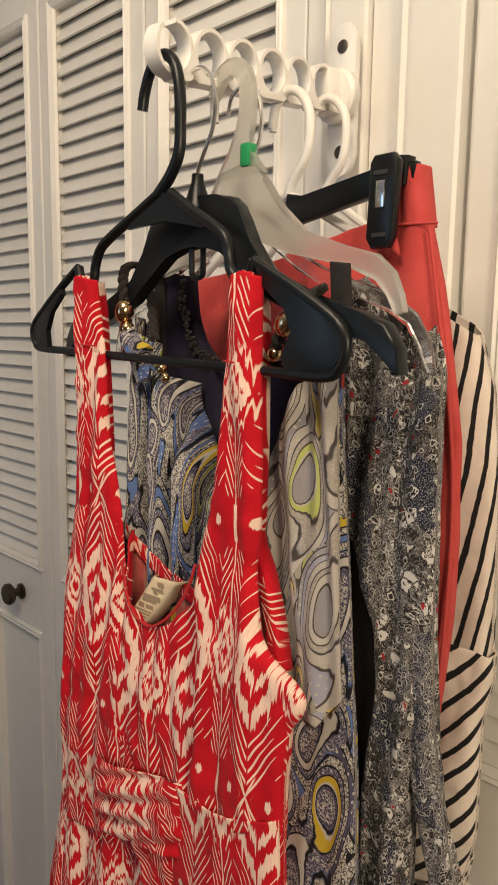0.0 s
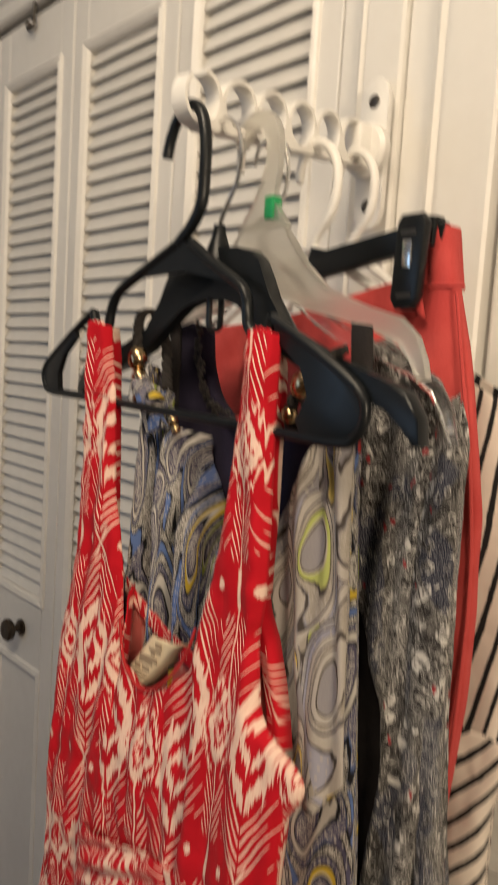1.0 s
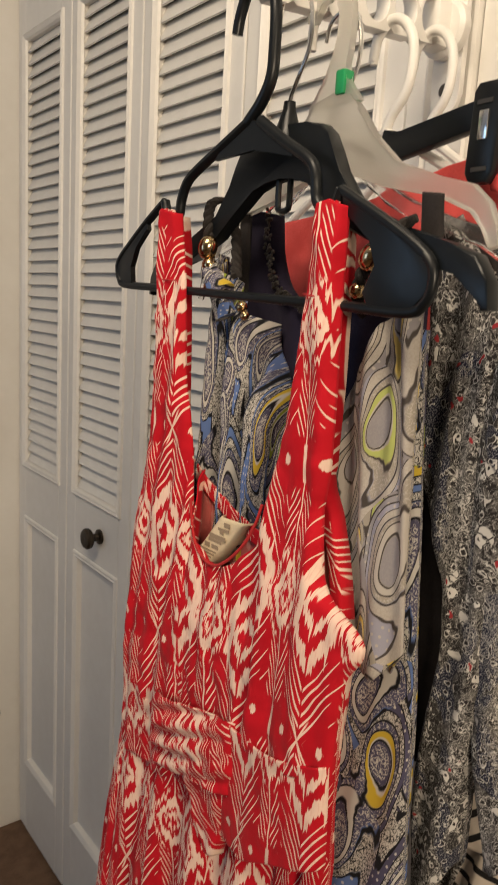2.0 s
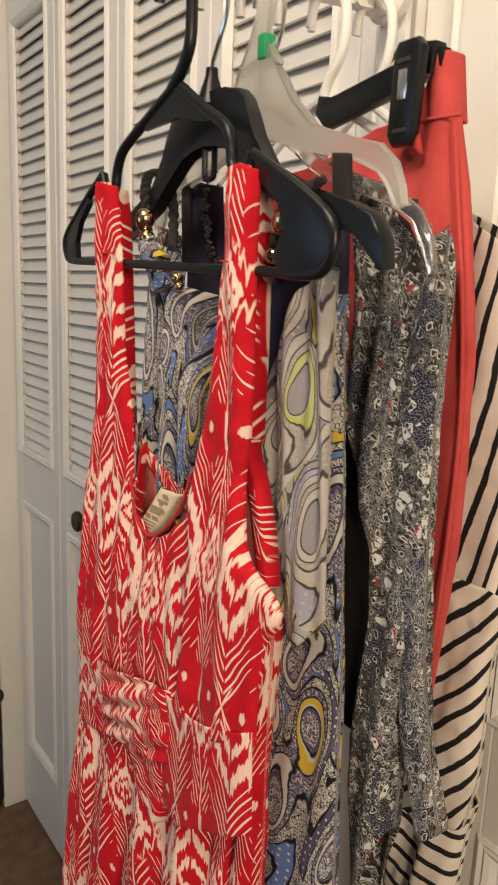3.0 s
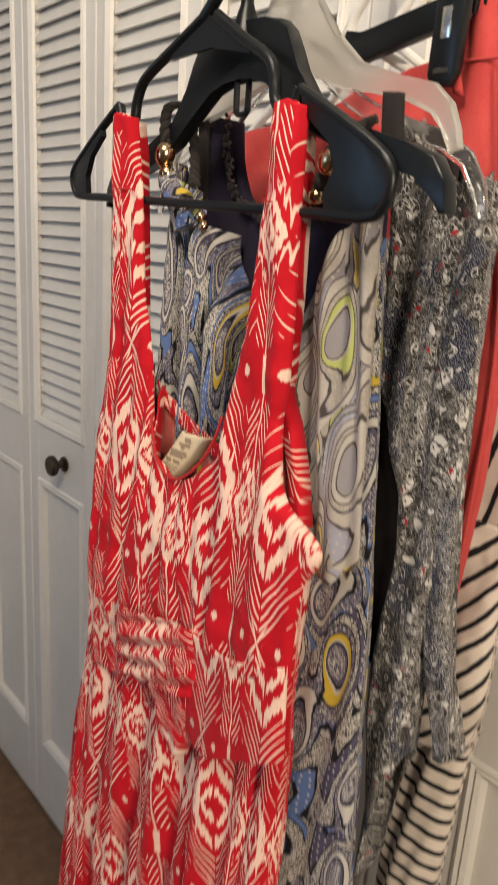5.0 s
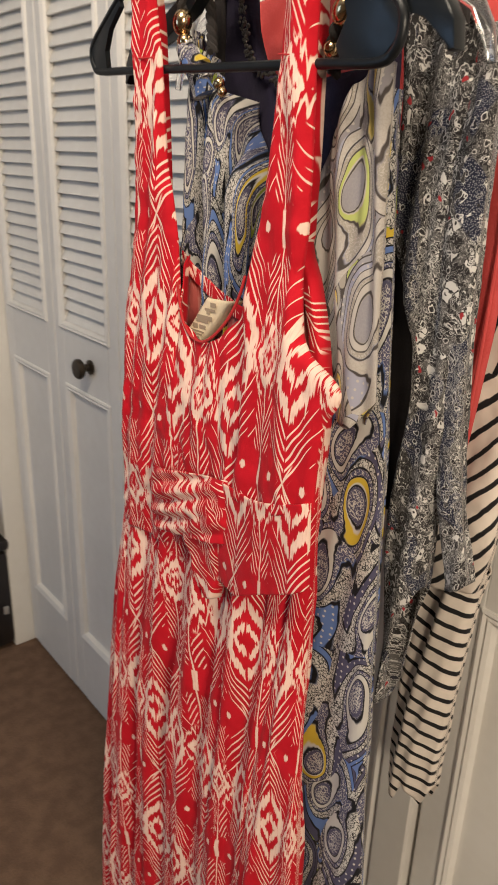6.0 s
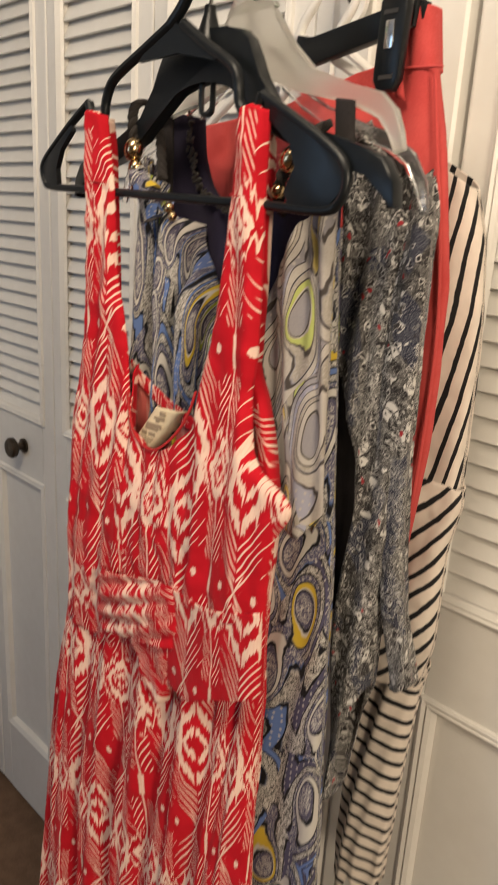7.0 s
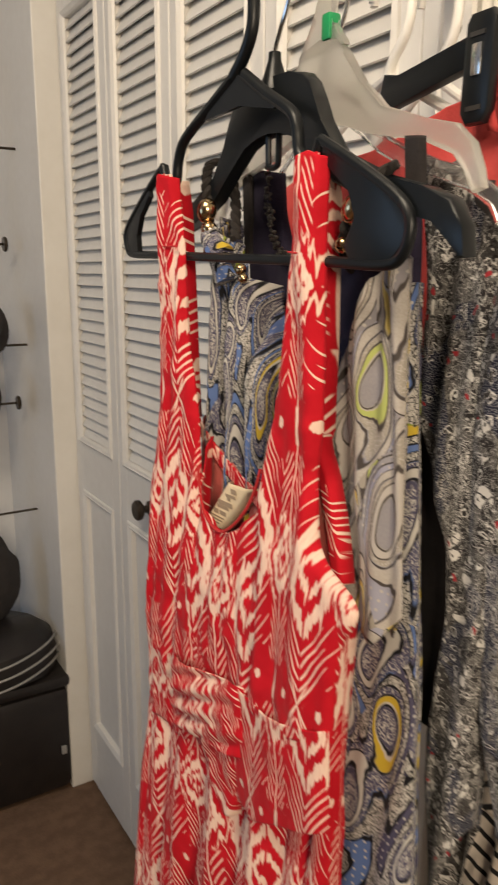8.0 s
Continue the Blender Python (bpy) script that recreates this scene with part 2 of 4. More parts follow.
def plain_cloth(name, a, b, rough=0.9, twill=0.0):
    c = Cloth(name, rough)
    t = c.noise(25.0, detail=4.0) + c.noise(500.0, detail=1.0) * 0.3
    rib = (((c.u + c.v) / 0.0011).frac() - 0.5).abs() * twill if twill else None
    return c.finish(c.paint(a, (t.step(0.45, 0.85), b)), 0.3, extra=rib)


def solid(name, colour, rough=0.5, metal=0.0, grain=0.0, scale=40.0, bump=0.0, other=None, transmission=0.0, coat=0.0, coords="Object"):
    """Plain stuff with uneven tone at two scales and a fine relief."""
    m = bpy.data.materials.new(name)
    m.use_nodes = True
    t, b = m.node_tree, m.node_tree.nodes["Principled BSDF"]
    b.inputs["Roughness"].default_value, b.inputs["Metallic"].default_value = rough, metal
    b.inputs["Transmission Weight"].default_value, b.inputs["Coat Weight"].default_value = transmission, coat
    b.inputs["Base Color"].default_value = (*colour, 1)
    co = t.nodes.new("ShaderNodeTexCoord")
    if other:
        n, k = t.nodes.new("ShaderNodeTexNoise"), t.nodes.new("ShaderNodeTexNoise")
        n.inputs["Scale"].default_value, n.inputs["Detail"].default_value = scale, 5
        k.inputs["Scale"].default_value, k.inputs["Detail"].default_value = scale * 9, 3
        for q in (n, k):
            t.links.new(co.outputs[coords], q.inputs["Vector"])
        e = (Expr(t, n.outputs[0]) * 0.7 + Expr(t, k.outputs[0]) * 0.3).step(0.5 - grain, 0.5 + grain)
        x = t.nodes.new("ShaderNodeMix")
        x.data_type = "RGBA"
        x.inputs[6].default_value, x.inputs[7].default_value = (*colour, 1), (*other, 1)
        t.links.new(e.socket, x.inputs[0])
        t.links.new(x.outputs[2], b.inputs["Base Color"])
        r = Expr(t, k.outputs[0]) * 0.16 + (rough - 0.08)
        t.links.new(r.socket, b.inputs["Roughness"])
        if bump:
            p = t.nodes.new("ShaderNodeBump")
            p.inputs["Strength"].default_value, p.inputs["Distance"].default_value = bump, 0.002
            h = Expr(t, k.outputs[0]) + Expr(t, n.outputs[0])
            t.links.new(h.socket, p.inputs["Height"])
            t.links.new(p.outputs[0], b.inputs["Normal"])
    return m


PAINT = solid("white_door_paint", (0.76, 0.74, 0.70), 0.42, grain=0.25, scale=5.0, bump=0.08, other=(0.70, 0.675, 0.63))
WALL = solid("wall_paint", (0.70, 0.70, 0.70), 0.8, grain=0.25, scale=4.0, bump=0.12, other=(0.64, 0.64, 0.645))
# for walls out of view: beige darkened to lower the bounced fill light
WALL_UNSEEN = solid("unseen_wall_dimmed", (0.40, 0.36, 0.31), 0.8, grain=0.25, scale=4.0, bump=0.12, other=(0.36, 0.325, 0.28))
# closet back wall: the gloom behind the louvres is put into this grey
CLOSET_SHADE = solid("closet_wall_shaded", (0.30, 0.29, 0.27), 0.9, grain=0.25, scale=4.0, bump=0.1, other=(0.25, 0.24, 0.23))
CARPET = solid("brown_carpet", (0.115, 0.066, 0.040), 0.98, grain=0.16, scale=26.0, bump=0.9, other=(0.17, 0.102, 0.062))
IKAT, IKAT_BACK = ikat("red_ikat_jersey"), ikat("red_ikat_wrong_side", True)
BANDANA = bandana("bandana_print")
STRIPE = striped("striped_jersey")
CORAL = plain_cloth("coral_twill", (0.47, 0.055, 0.052), (0.55, 0.078, 0.072), 0.85, 0.8)
NAVY = plain_cloth("navy_knit", (0.020, 0.016, 0.033), (0.028, 0.023, 0.045))
BLACK_CLOTH = plain_cloth("black_cloth", (0.018, 0.015, 0.015), (0.028, 0.024, 0.024))
CREAM = plain_cloth("cream_jersey", (0.72, 0.66, 0.58), (0.66, 0.60, 0.52))
TAG = plain_cloth("cream_label", (0.78, 0.66, 0.46), (0.70, 0.58, 0.40))
SEAM = plain_cloth("red_thread", (0.40, 0.02, 0.025), (0.5, 0.04, 0.04))
TAG_INK = solid("label_ink", (0.34, 0.26, 0.18), 0.9)
BLACK = solid("black_plastic", (0.0045, 0.0055, 0.0065), 0.34, grain=0.3, scale=14.0, other=(0.006, 0.0075, 0.009))
BLACK.node_tree.nodes["Principled BSDF"].inputs["Specular IOR Level"].default_value = 0.32
WHITE = solid("white_plastic", (0.78, 0.76, 0.72), 0.35, grain=0.3, scale=30.0, bump=0.03, other=(0.72, 0.70, 0.66))
FROST = solid("frosted_plastic", (0.88, 0.86, 0.80), 0.34, transmission=0.86)
CLEAR = solid("clear_plastic", (0.95, 0.95, 0.95), 0.08, transmission=0.96)
GREEN = solid("green_plastic", (0.01, 0.30, 0.10), 0.35, grain=0.3, scale=80.0, other=(0.015, 0.24, 0.08))
CHROME = solid("chrome", (0.75, 0.74, 0.72), 0.18, 1.0)
STEEL = solid("screw_steel", (0.10, 0.09, 0.08), 0.4, 0.8)
GOLD = solid("gold_bead", (0.58, 0.42, 0.23), 0.18, 1.0)
BRONZE = solid("dark_bronze", (0.035, 0.026, 0.020), 0.34, 0.6, grain=0.3, scale=60.0, other=(0.06, 0.045, 0.03))
CORD = plain_cloth("braided_cord", (0.016, 0.014, 0.013), (0.035, 0.03, 0.028))
LEATHER = solid("black_leather", (0.010, 0.008, 0.008), 0.45, grain=0.3, scale=30.0, bump=0.25, other=(0.020, 0.016, 0.015))
SILVER = solid("silver_piping", (0.45, 0.44, 0.42), 0.4, 0.5)
FELT = solid("dark_felt", (0.020, 0.017, 0.017), 0.95, grain=0.3, scale=40.0, bump=0.3, other=(0.035, 0.03, 0.03))


# ---- building helpers ----
def part(name, bm, material, parent=None, label="", smooth=True):
    me = bpy.data.meshes.new(name)
    bmesh.ops.recalc_face_normals(bm, faces=bm.faces)
    for e in bm.edges:
        if len(e.link_faces) == 2 and e.calc_face_angle() > 0.62:
            e.smooth = False
    bm.to_mesh(me)
    bm.free()
    me.materials.append(material)
    if smooth:
        me.shade_smooth()
    ob = new(name, me)
    ob.parent = parent
    return tagged(ob, label)


def thing(name, label, category, group="", kind="", at=(0, 0, 0)):
    ob = new(name)
    ob.location = at
    ob.empty_display_size = 0.05
    return tagged(ob, label, category, group, kind)


def box(bm, x0, x1, y0, y1, z0, z1, bevel=0.0):
    vs = [bm.verts.new((x, y, z)) for x in (x0, x1) for y in (y0, y1) for z in (z0, z1)]
    fs = [bm.faces.new([vs[i] for i in f]) for f in ((0, 1, 3, 2), (4, 6, 7, 5), (0, 4, 5, 1), (2, 3, 7, 6), (0, 2, 6, 4), (1, 5, 7, 3))]
    if bevel:
        es = {e for f in fs for e in f.edges}
        bmesh.ops.bevel(bm, geom=list(es), offset=bevel, segments=2, affect="EDGES", profile=0.5)
    return bm


def boxed(*b, bevel=0.0):
    return box(bmesh.new(), *b, bevel=bevel)


def prism(bm, outline, place, a, b, bevel=0.0):
    """An outline of 2D points carried from a to b; place(p, q, r) sets them in the world."""
    lo = [bm.verts.new(place(p, q, a)) for p, q in outline]
    hi = [bm.verts.new(place(p, q, b)) for p, q in outline]
    n = len(outline)
    fs = [bm.faces.new(lo), bm.faces.new(hi[::-1])]
    rim = [e for f in fs for e in f.edges]
    for i in range(n):
        bm.faces.new((lo[i], lo[(i + 1) % n], hi[(i + 1) % n], hi[i]))
    if bevel:
        bmesh.ops.bevel(bm, geom=rim, offset=bevel, segments=2, affect="EDGES", profile=0.5)
    return bm


def upright(p, q, r):
    return (p, q, r)


def facing(p, q, r):
    return (r, p, q)


def spline(pts, n=6):
    """Points along a smooth curve through pts (Catmull-Rom)."""
    P = [Vector(p) for p in pts]
    P = [P[0] * 2 - P[1], *P, P[-1] * 2 - P[-2]]
    out = []
    for i in range(1, len(P) - 2):
        for k in range(n):
            t = k / n
            a, b, c, d = P[i - 1:i + 3]
            out.append(0.5 * (2 * b + (c - a) * t + (2 * a - 5 * b + 4 * c - d) * t * t + (3 * b - a - 3 * c + d) * t ** 3))
    return [*out, P[-2]]


def tube(bm, pts, radius, sides=10, n=6, smooth=True):
    """A round rod along pts. radius: a number or one for each end."""
    path = spline(pts, n) if smooth else [Vector(p) for p in pts]
    r0, r1 = radius if isinstance(radius, tuple) else (radius, radius)
    rings, side = [], None
    for i, p in enumerate(path):
        way = (path[min(i + 1, len(path) - 1)] - path[max(i - 1, 0)]).normalized()
        if side is None:
            side = way.orthogonal().normalized()
        side = (side - way * side.dot(way)).normalized()
        up = way.cross(side)
        r = r0 + (r1 - r0) * i / (len(path) - 1)
        rings.append([bm.verts.new(p + r * (math.cos(a) * side + math.sin(a) * up)) for a in (2 * math.pi * k / sides for k in range(sides))])
    for A, B in zip(rings, rings[1:]):
        for k in range(sides):
            bm.faces.new((A[k], A[(k + 1) % sides], B[(k + 1) % sides], B[k]))
    bm.faces.new(rings[0][::-1])
    bm.faces.new(rings[-1])
    return bm


def lathe(bm, profile, origin, axis, sides=24):
    """A turned solid: profile of (distance along the axis, radius)."""
    axis = Vector(axis).normalized()
    side = axis.orthogonal().normalized()
    up = axis.cross(side)
    rings = [[bm.verts.new(Vector(origin) + axis * h + r * (math.cos(2 * math.pi * k / sides) * side + math.sin(2 * math.pi * k / sides) * up)) for k in range(sides)] for h, r in profile]
    for A, B in zip(rings, rings[1:]):
        for k in range(sides):
            bm.faces.new((A[k], A[(k + 1) % sides], B[(k + 1) % sides], B[k]))
    bm.faces.new(rings[0][::-1])
    bm.faces.new(rings[-1])
    return bm


def ramp(points, v):
    """Smooth value at v of a list of (place, value) pairs in rising or falling order."""
    pts = sorted(points)
    xs, ys = [p[0] for p in pts], [p[1] for p in pts]
    fine = np.linspace(xs[0], xs[-1], 160)
    lin = np.interp(fine, xs, ys)
    k = np.hanning(9)
    pad = np.concatenate([2 * lin[0] - lin[4:0:-1], lin, 2 * lin[-1] - lin[-2:-6:-1]])
    return np.interp(v, fine, np.convolve(pad, k / k.sum(), "valid"))


def folds(u, z, waves, seed):
    """Sum of soft pleats: (depth, count per metre, slant, sharpness)."""
    rng = np.random.RandomState(seed)
    total = np.zeros_like(u)
    for depth, count, slant, sharp in waves:
        ph = rng.rand() * 6.28
        drift = 0.6 * np.sin(z * 7.0 + rng.rand() * 6) + 0.35 * np.sin(z * 17.0 + rng.rand() * 6)
        s = np.sin(2 * np.pi * count * (u + slant * z) + ph + drift)
        fade = 0.75 + 0.25 * np.sin(z * 11.0 + u * 23 + rng.rand() * 6)
        total += depth * fade * (np.sign(s) * np.abs(s) ** sharp)
    return total


def sheet(name, parent, material, left, right, top, bottom, x, waves, seed=1, cols=70, rows=110, depth=0.0, back=None, round_edge=0.012,
          turn=0.0, offset=(0, 0), thick=0.0012, label="", crease=0.0, gather=1.0):
    """A hanging piece of cloth. left, right: (z, y) edges; top, bottom: (share across, z); x: (z, x) of its face. depth: with a back
    layer that far behind, the two joined to a tube. turn: how far the weave is turned on the piece; crease: depth of small wrinkles;
    gather: how much wider the flat cloth is than the hanging piece."""
    closed = depth > 0
    count = cols * 2 if closed else cols + 1
    V = np.zeros((rows + 1, count, 3))
    U = np.zeros((rows + 1, count, 2))
    for j in range(count):
        if closed:
            th = 2 * math.pi * j / count
            cs, sn = math.cos(th), math.sin(th)
            s = 0.5 - 0.5 * np.sign(cs) * abs(cs) ** 0.85
            out = np.sign(sn) * abs(sn) ** 0.55
        else:
            s, out = j / cols, 1.0
        t = np.linspace(0, 1, rows + 1)
        z = ramp(top, s) * (1 - t) + ramp(bottom, s) * t
        yl, yr = ramp(left, z), ramp(right, z) + 0.7 * depth
        y = yl + (yr - yl) * s
        xf = ramp(x, z)
        f = folds(y, z, waves, seed + (50 if out < 0 else 0))
        if crease:
            f = f + np.array([crease * (noise.noise((yy * 38, zz * 30, seed)) + 0.6 * noise.noise((yy * 90, zz * 70, seed + 4))) for yy, zz in zip(y, z)])
        if closed:
            px = xf + depth * 0.5 - out * depth * 0.5 + f * abs(out)
        else:
            e = 2 * abs(s - 0.5)
            px = xf + f * (1 - e ** 8) + round_edge * e ** 10
        py = y + 0.35 * folds(y + 0.3, z, waves, seed + 7) * (1 if not closed else abs(sn))
        V[:, j] = np.stack([px, py, z], 1)
        a, b = y * 1.12 * gather + (1 if s < 0.5 else -1) * depth * 0.5 * (1 - out) + offset[0] + (0.41 if out < 0 else 0), z + f * 0.4 + offset[1]
        U[:, j] = np.stack([a * math.cos(turn) - b * math.sin(turn), a * math.sin(turn) + b * math.cos(turn)], 1)
    bm = bmesh.new()
    lay = bm.loops.layers.uv.new("flat")
    vs = [[bm.verts.new(V[i, j]) for j in range(count)] for i in range(rows + 1)]
    for i in range(rows):
        for j in range(count if closed else count - 1):
            k = (j + 1) % count
            f = bm.faces.new((vs[i][j], vs[i + 1][j], vs[i + 1][k], vs[i][k]))
            for loop, (p, q) in zip(f.loops, ((i, j), (i + 1, j), (i + 1, k), (i, k))):
                loop[lay].uv = U[p, q]
    me = bpy.data.meshes.new(name)
    bm.to_mesh(me)
    bm.free()
    me.materials.append(material)
    me.shade_smooth()
    ob = new(name, me)
    ob.parent = parent
    mod = ob.modifiers.new("thickness", "SOLIDIFY")
    mod.thickness, mod.offset = thick, 0
    return tagged(ob, label)


# ---- the room ----
DX = 0.655   # face of the closet doors
TOP = 2.045  # top of the door openings


def structure(name, material, *b, label="", category="wall", bevel=0.0):
    return tagged(part(name, boxed(*b, bevel=bevel), material, None, smooth=False), label, category, "", "structure")


structure("floor", CARPET, -2.7, 1.4, -2.4, 2.3, -0.06, 0, label="brown cut-pile carpet covering the whole room", category="floor")
structure("ceiling", WALL, -2.7, 1.4, -2.4, 2.3, 2.44, 2.5, label="plain off-white painted ceiling over the room", category="ceiling")
structure("wall_north", WALL, -2.7, 1.4, 2.2, 2.3, 0, 2.44, label="cool white painted end wall behind the hat stand")
# south and west walls stay unseen; their dark colour reduces the room's fill
structure("wall_south", WALL_UNSEEN, -2.7, 1.4, -2.4, -2.3, 0, 2.44, label="unseen wall behind the camera, darkened to cut bounced light")
structure("wall_closet_back", CLOSET_SHADE, 1.3, 1.4, -2.3, 2.2, 0, 2.44, label="back wall inside the closets, shade put into its dark colour")
for n, b in enumerate(((0.0, 0.7, 0.0, 0.75), (0.0, 0.7, 1.95, 2.44))):
    structure("wall_west_" + ("below", "above")[n], WALL_UNSEEN, -2.7, -2.62, 0.65, 1.85, b[2], b[3], label="unseen wall beside the window opening, darkened to cut bounced light")
structure("wall_west_a", WALL_UNSEEN, -2.7, -2.62, -2.3, 0.65, 0, 2.44, label="unseen wall beside the window opening, darkened to cut bounced light")
structure("wall_west_b", WALL_UNSEEN, -2.7, -2.62, 1.85, 2.2, 0, 2.44, label="unseen wall beside the window opening, darkened to cut bounced light")
structure("wall_above_closets", WALL, DX, DX + 0.1, -2.3, 2.2, 2.19, 2.44, label="white painted wall above the closet doors")
structure("wall_return", PAINT, 0.60, DX + 0.1, 1.745, 2.2, 0, 2.19, label="cream painted wall end beside the last door", bevel=0.003)
structure("wall_between_closets", PAINT, DX + 0.012, DX + 0.1, 0.405, 0.600, 0, 2.19, label="painted post between the two closets")

# header: lower rail, ledge mouldings and flat board
bm = bmesh.new()
prism(bm, [(DX + 0.03, TOP), (DX - 0.004, TOP), (DX - 0.012, TOP + 0.004), (DX - 0.012, TOP + 0.030), (DX - 0.018, TOP + 0.034), (DX - 0.018, TOP + 0.040), (DX - 0.026, TOP + 0.046),
           (DX - 0.026, TOP + 0.056), (DX - 0.012, TOP + 0.062), (DX - 0.012, 2.185), (DX - 0.002, 2.19), (DX + 0.03, 2.19)], lambda p, q, r: (p, r, q), -2.3, 1.744)
tagged(part("trim_header", bm, PAINT, None, smooth=False), "white moulded header board above the louvred doors", "trim", "", "structure")
structure("trim_track", STEEL, DX + 0.008, DX + 0.03, 0.603, 1.742, TOP - 0.012, TOP - 0.001, label="dark metal folding door track under the header", category="trim")


def casing(name, y0, y1, flip, label):
    """A door casing: flat board, bead and raised outer band."""
    w = y1 - y0
    prof = [(DX + 0.011, 0), (DX - 0.002, 0), (DX - 0.002, 0.30 * w), (DX - 0.010, 0.33 * w), (DX - 0.012, 0.38 * w), (DX - 0.007, 0.42 * w), (DX - 0.007, 0.46 * w), (DX - 0.012, 0.49 * w),
            (DX - 0.012, 0.97 * w), (DX - 0.009, w), (DX + 0.011, w)]
    pts = [(p, y1 - q if flip else y0 + q) for p, q in prof]
    ob = part(name, prism(bmesh.new(), pts, upright, 0, TOP - 0.001), PAINT, None, smooth=False)
    tagged(ob, label, "trim", "", "structure")


casing("trim_casing_a", 0.515, 0.600, True, "white moulded casing beside the bifold closet doors")
casing("trim_casing_b", 0.406, 0.513, True, "cream painted casing of the second closet")


def slat_mesh(width):
    bm = bmesh.new()
    prism(bm, [(0.004, 0.0), (0.0072, -0.0012), (0.021, 0.0290), (0.0178, 0.0302)], lambda p, q, r: (p, r, q), -width / 2, width / 2)
    me = bpy.data.meshes.new("slat")
    bmesh.ops.recalc_face_normals(bm, faces=bm.faces)
    bm.to_mesh(me)
    bm.free()
    me.materials.append(PAINT)
    return me


def ring_frame(bm, y0, y1, z0, z1, w, x0, x1):
    """Four mitred strips with a rounded face round an opening."""
    for a, b in (((y0, z0), (y1, z0)), ((y1, z0), (y1, z1)), ((y1, z1), (y0, z1)), ((y0, z1), (y0, z0))):
        cy, cz = (y0 + y1) / 2, (z0 + z1) / 2
        inn = lambda p: (p[0] + w * (1 if p[0] < cy else -1), p[1] + w * (1 if p[1] < cz else -1))
        mid = lambda p, k: tuple(q + (i - q) * k for q, i in zip(p, inn(p)))
        lanes = [(0.0, x1), (0.12, x0 + 0.002), (0.3, x0), (0.5, x0 + 0.003), (0.62, x0 + 0.001), (0.85, x0 + 0.004), (1.0, x1)]
        A = [bm.verts.new((x, *mid(a, k))) for k, x in lanes]
        B = [bm.verts.new((x, *mid(b, k))) for k, x in lanes]
        for i in range(len(lanes) - 1):
            bm.faces.new((A[i], B[i], B[i + 1], A[i + 1]))
    return bm


SLATS, PITCH, Z0 = 36, 0.0257, 1.002


def bifold_leaf(name, y0, y1, knob=None):
    door = tagged(new(name), "white painted bifold closet leaf with louvres over a panel", "door", "closet door leaves", "structure")
    door.location = (DX, (y0 + y1) / 2, 0.012)
    inv = Matrix.Translation(-door.location)

    def add(n, bm, material=PAINT, label=""):
        bm.transform(inv)
        return part(n, bm, material, door, label, smooth=False)

    y0, y1 = y0 + 0.0015, y1 - 0.0015
    s, x1 = 0.043, DX + 0.030
    for a, b in ((y0, y0 + s), (y1 - s, y1)):
        add("stile", boxed(DX, x1, a, b, 0.012, TOP - 0.014, bevel=0.0025))
    for z0, z1 in ((1.925, TOP - 0.014), (0.862, 1.0), (0.012, 0.205)):
        add("rail", boxed(DX + 0.0005, x1 - 0.0005, y0 + s + 0.0003, y1 - s - 0.0003, z0, z1))
    add("panel", boxed(DX + 0.010, DX + 0.022, y0 + s - 0.002, y1 - s + 0.002, 0.203, 0.864))
    add("louvre_moulding", ring_frame(bmesh.new(), y0 + s - 0.012, y1 - s + 0.012, 0.985, 1.940, 0.017, DX - 0.006, DX + 0.003))
    add("panel_moulding", ring_frame(bmesh.new(), y0 + s - 0.006, y1 - s + 0.006, 0.198, 0.868, 0.022, DX - 0.004, DX + 0.012))
    if knob:
        k = add("knob", lathe(bmesh.new(), [(0.0, 0.015), (0.004, 0.015), (0.006, 0.008), (0.016, 0.0075), (0.019, 0.015), (0.023, 0.0200), (0.030, 0.0208), (0.034, 0.0175), (0.0355, 0.010), (0.0345, 0.003)], (DX, knob, 0.928), (-1, 0, 0), 28), BRONZE, "dark bronze round knob")
        k.data.shade_smooth()
    me = slat_mesh(y1 - y0 - 2 * s + 0.006)
    for i in range(SLATS):
        o = new("slat", me)
        o.parent = door
        o.location = (0.0, 0.0, Z0 + PITCH * i - 0.012)
    return door


A = (0.603, 0.898, 1.182, 1.462, 1.742)
for i in range(4):
    bifold_leaf("door_%d" % (i + 1), A[i], A[i + 1], 1.300 if i == 2 else None)
B = (0.401, 0.115, -0.17, -0.455)
for i in range(3):
    bifold_leaf("door_%d" % (i + 5), B[i + 1], B[i])
structure("wall_south_of_closets", WALL, DX - 0.005, DX + 0.1, -2.3, -0.458, 0, 2.044, label="white painted wall past the second closet")

# the small hook of the top pivot hanging under the track
b = thing("pivot_bracket", "small dark metal pivot hook under the door track", "bracket", at=(DX - 0.004, 1.31, TOP))
bm = bmesh.new()
tube(bm, [(-0.002, 0, 0.002), (-0.004, 0, -0.02), (-0.004, 0, -0.034), (-0.008, 0.008, -0.042), (-0.008, 0.015, -0.036), (-0.006, 0.015, -0.028)], 0.0038, 8)
part("hook", bm, STEEL, b)

# ---- the arm with rings on the post ----
W0, W1 = Vector((0.622, 0.532, 1.662)), Vector((0.372, 0.492, 1.629))
arm = thing("hanger_arm", "white plastic folding arm with a row of hanger rings", "hanger rack", at=(0.643, 0.531, 1.66))
AI = Matrix.Translation(-arm.location)


def arm_part(n, bm, material=WHITE, label=""):
    bm.transform(AI)
    return part(n, bm, material, arm, label)


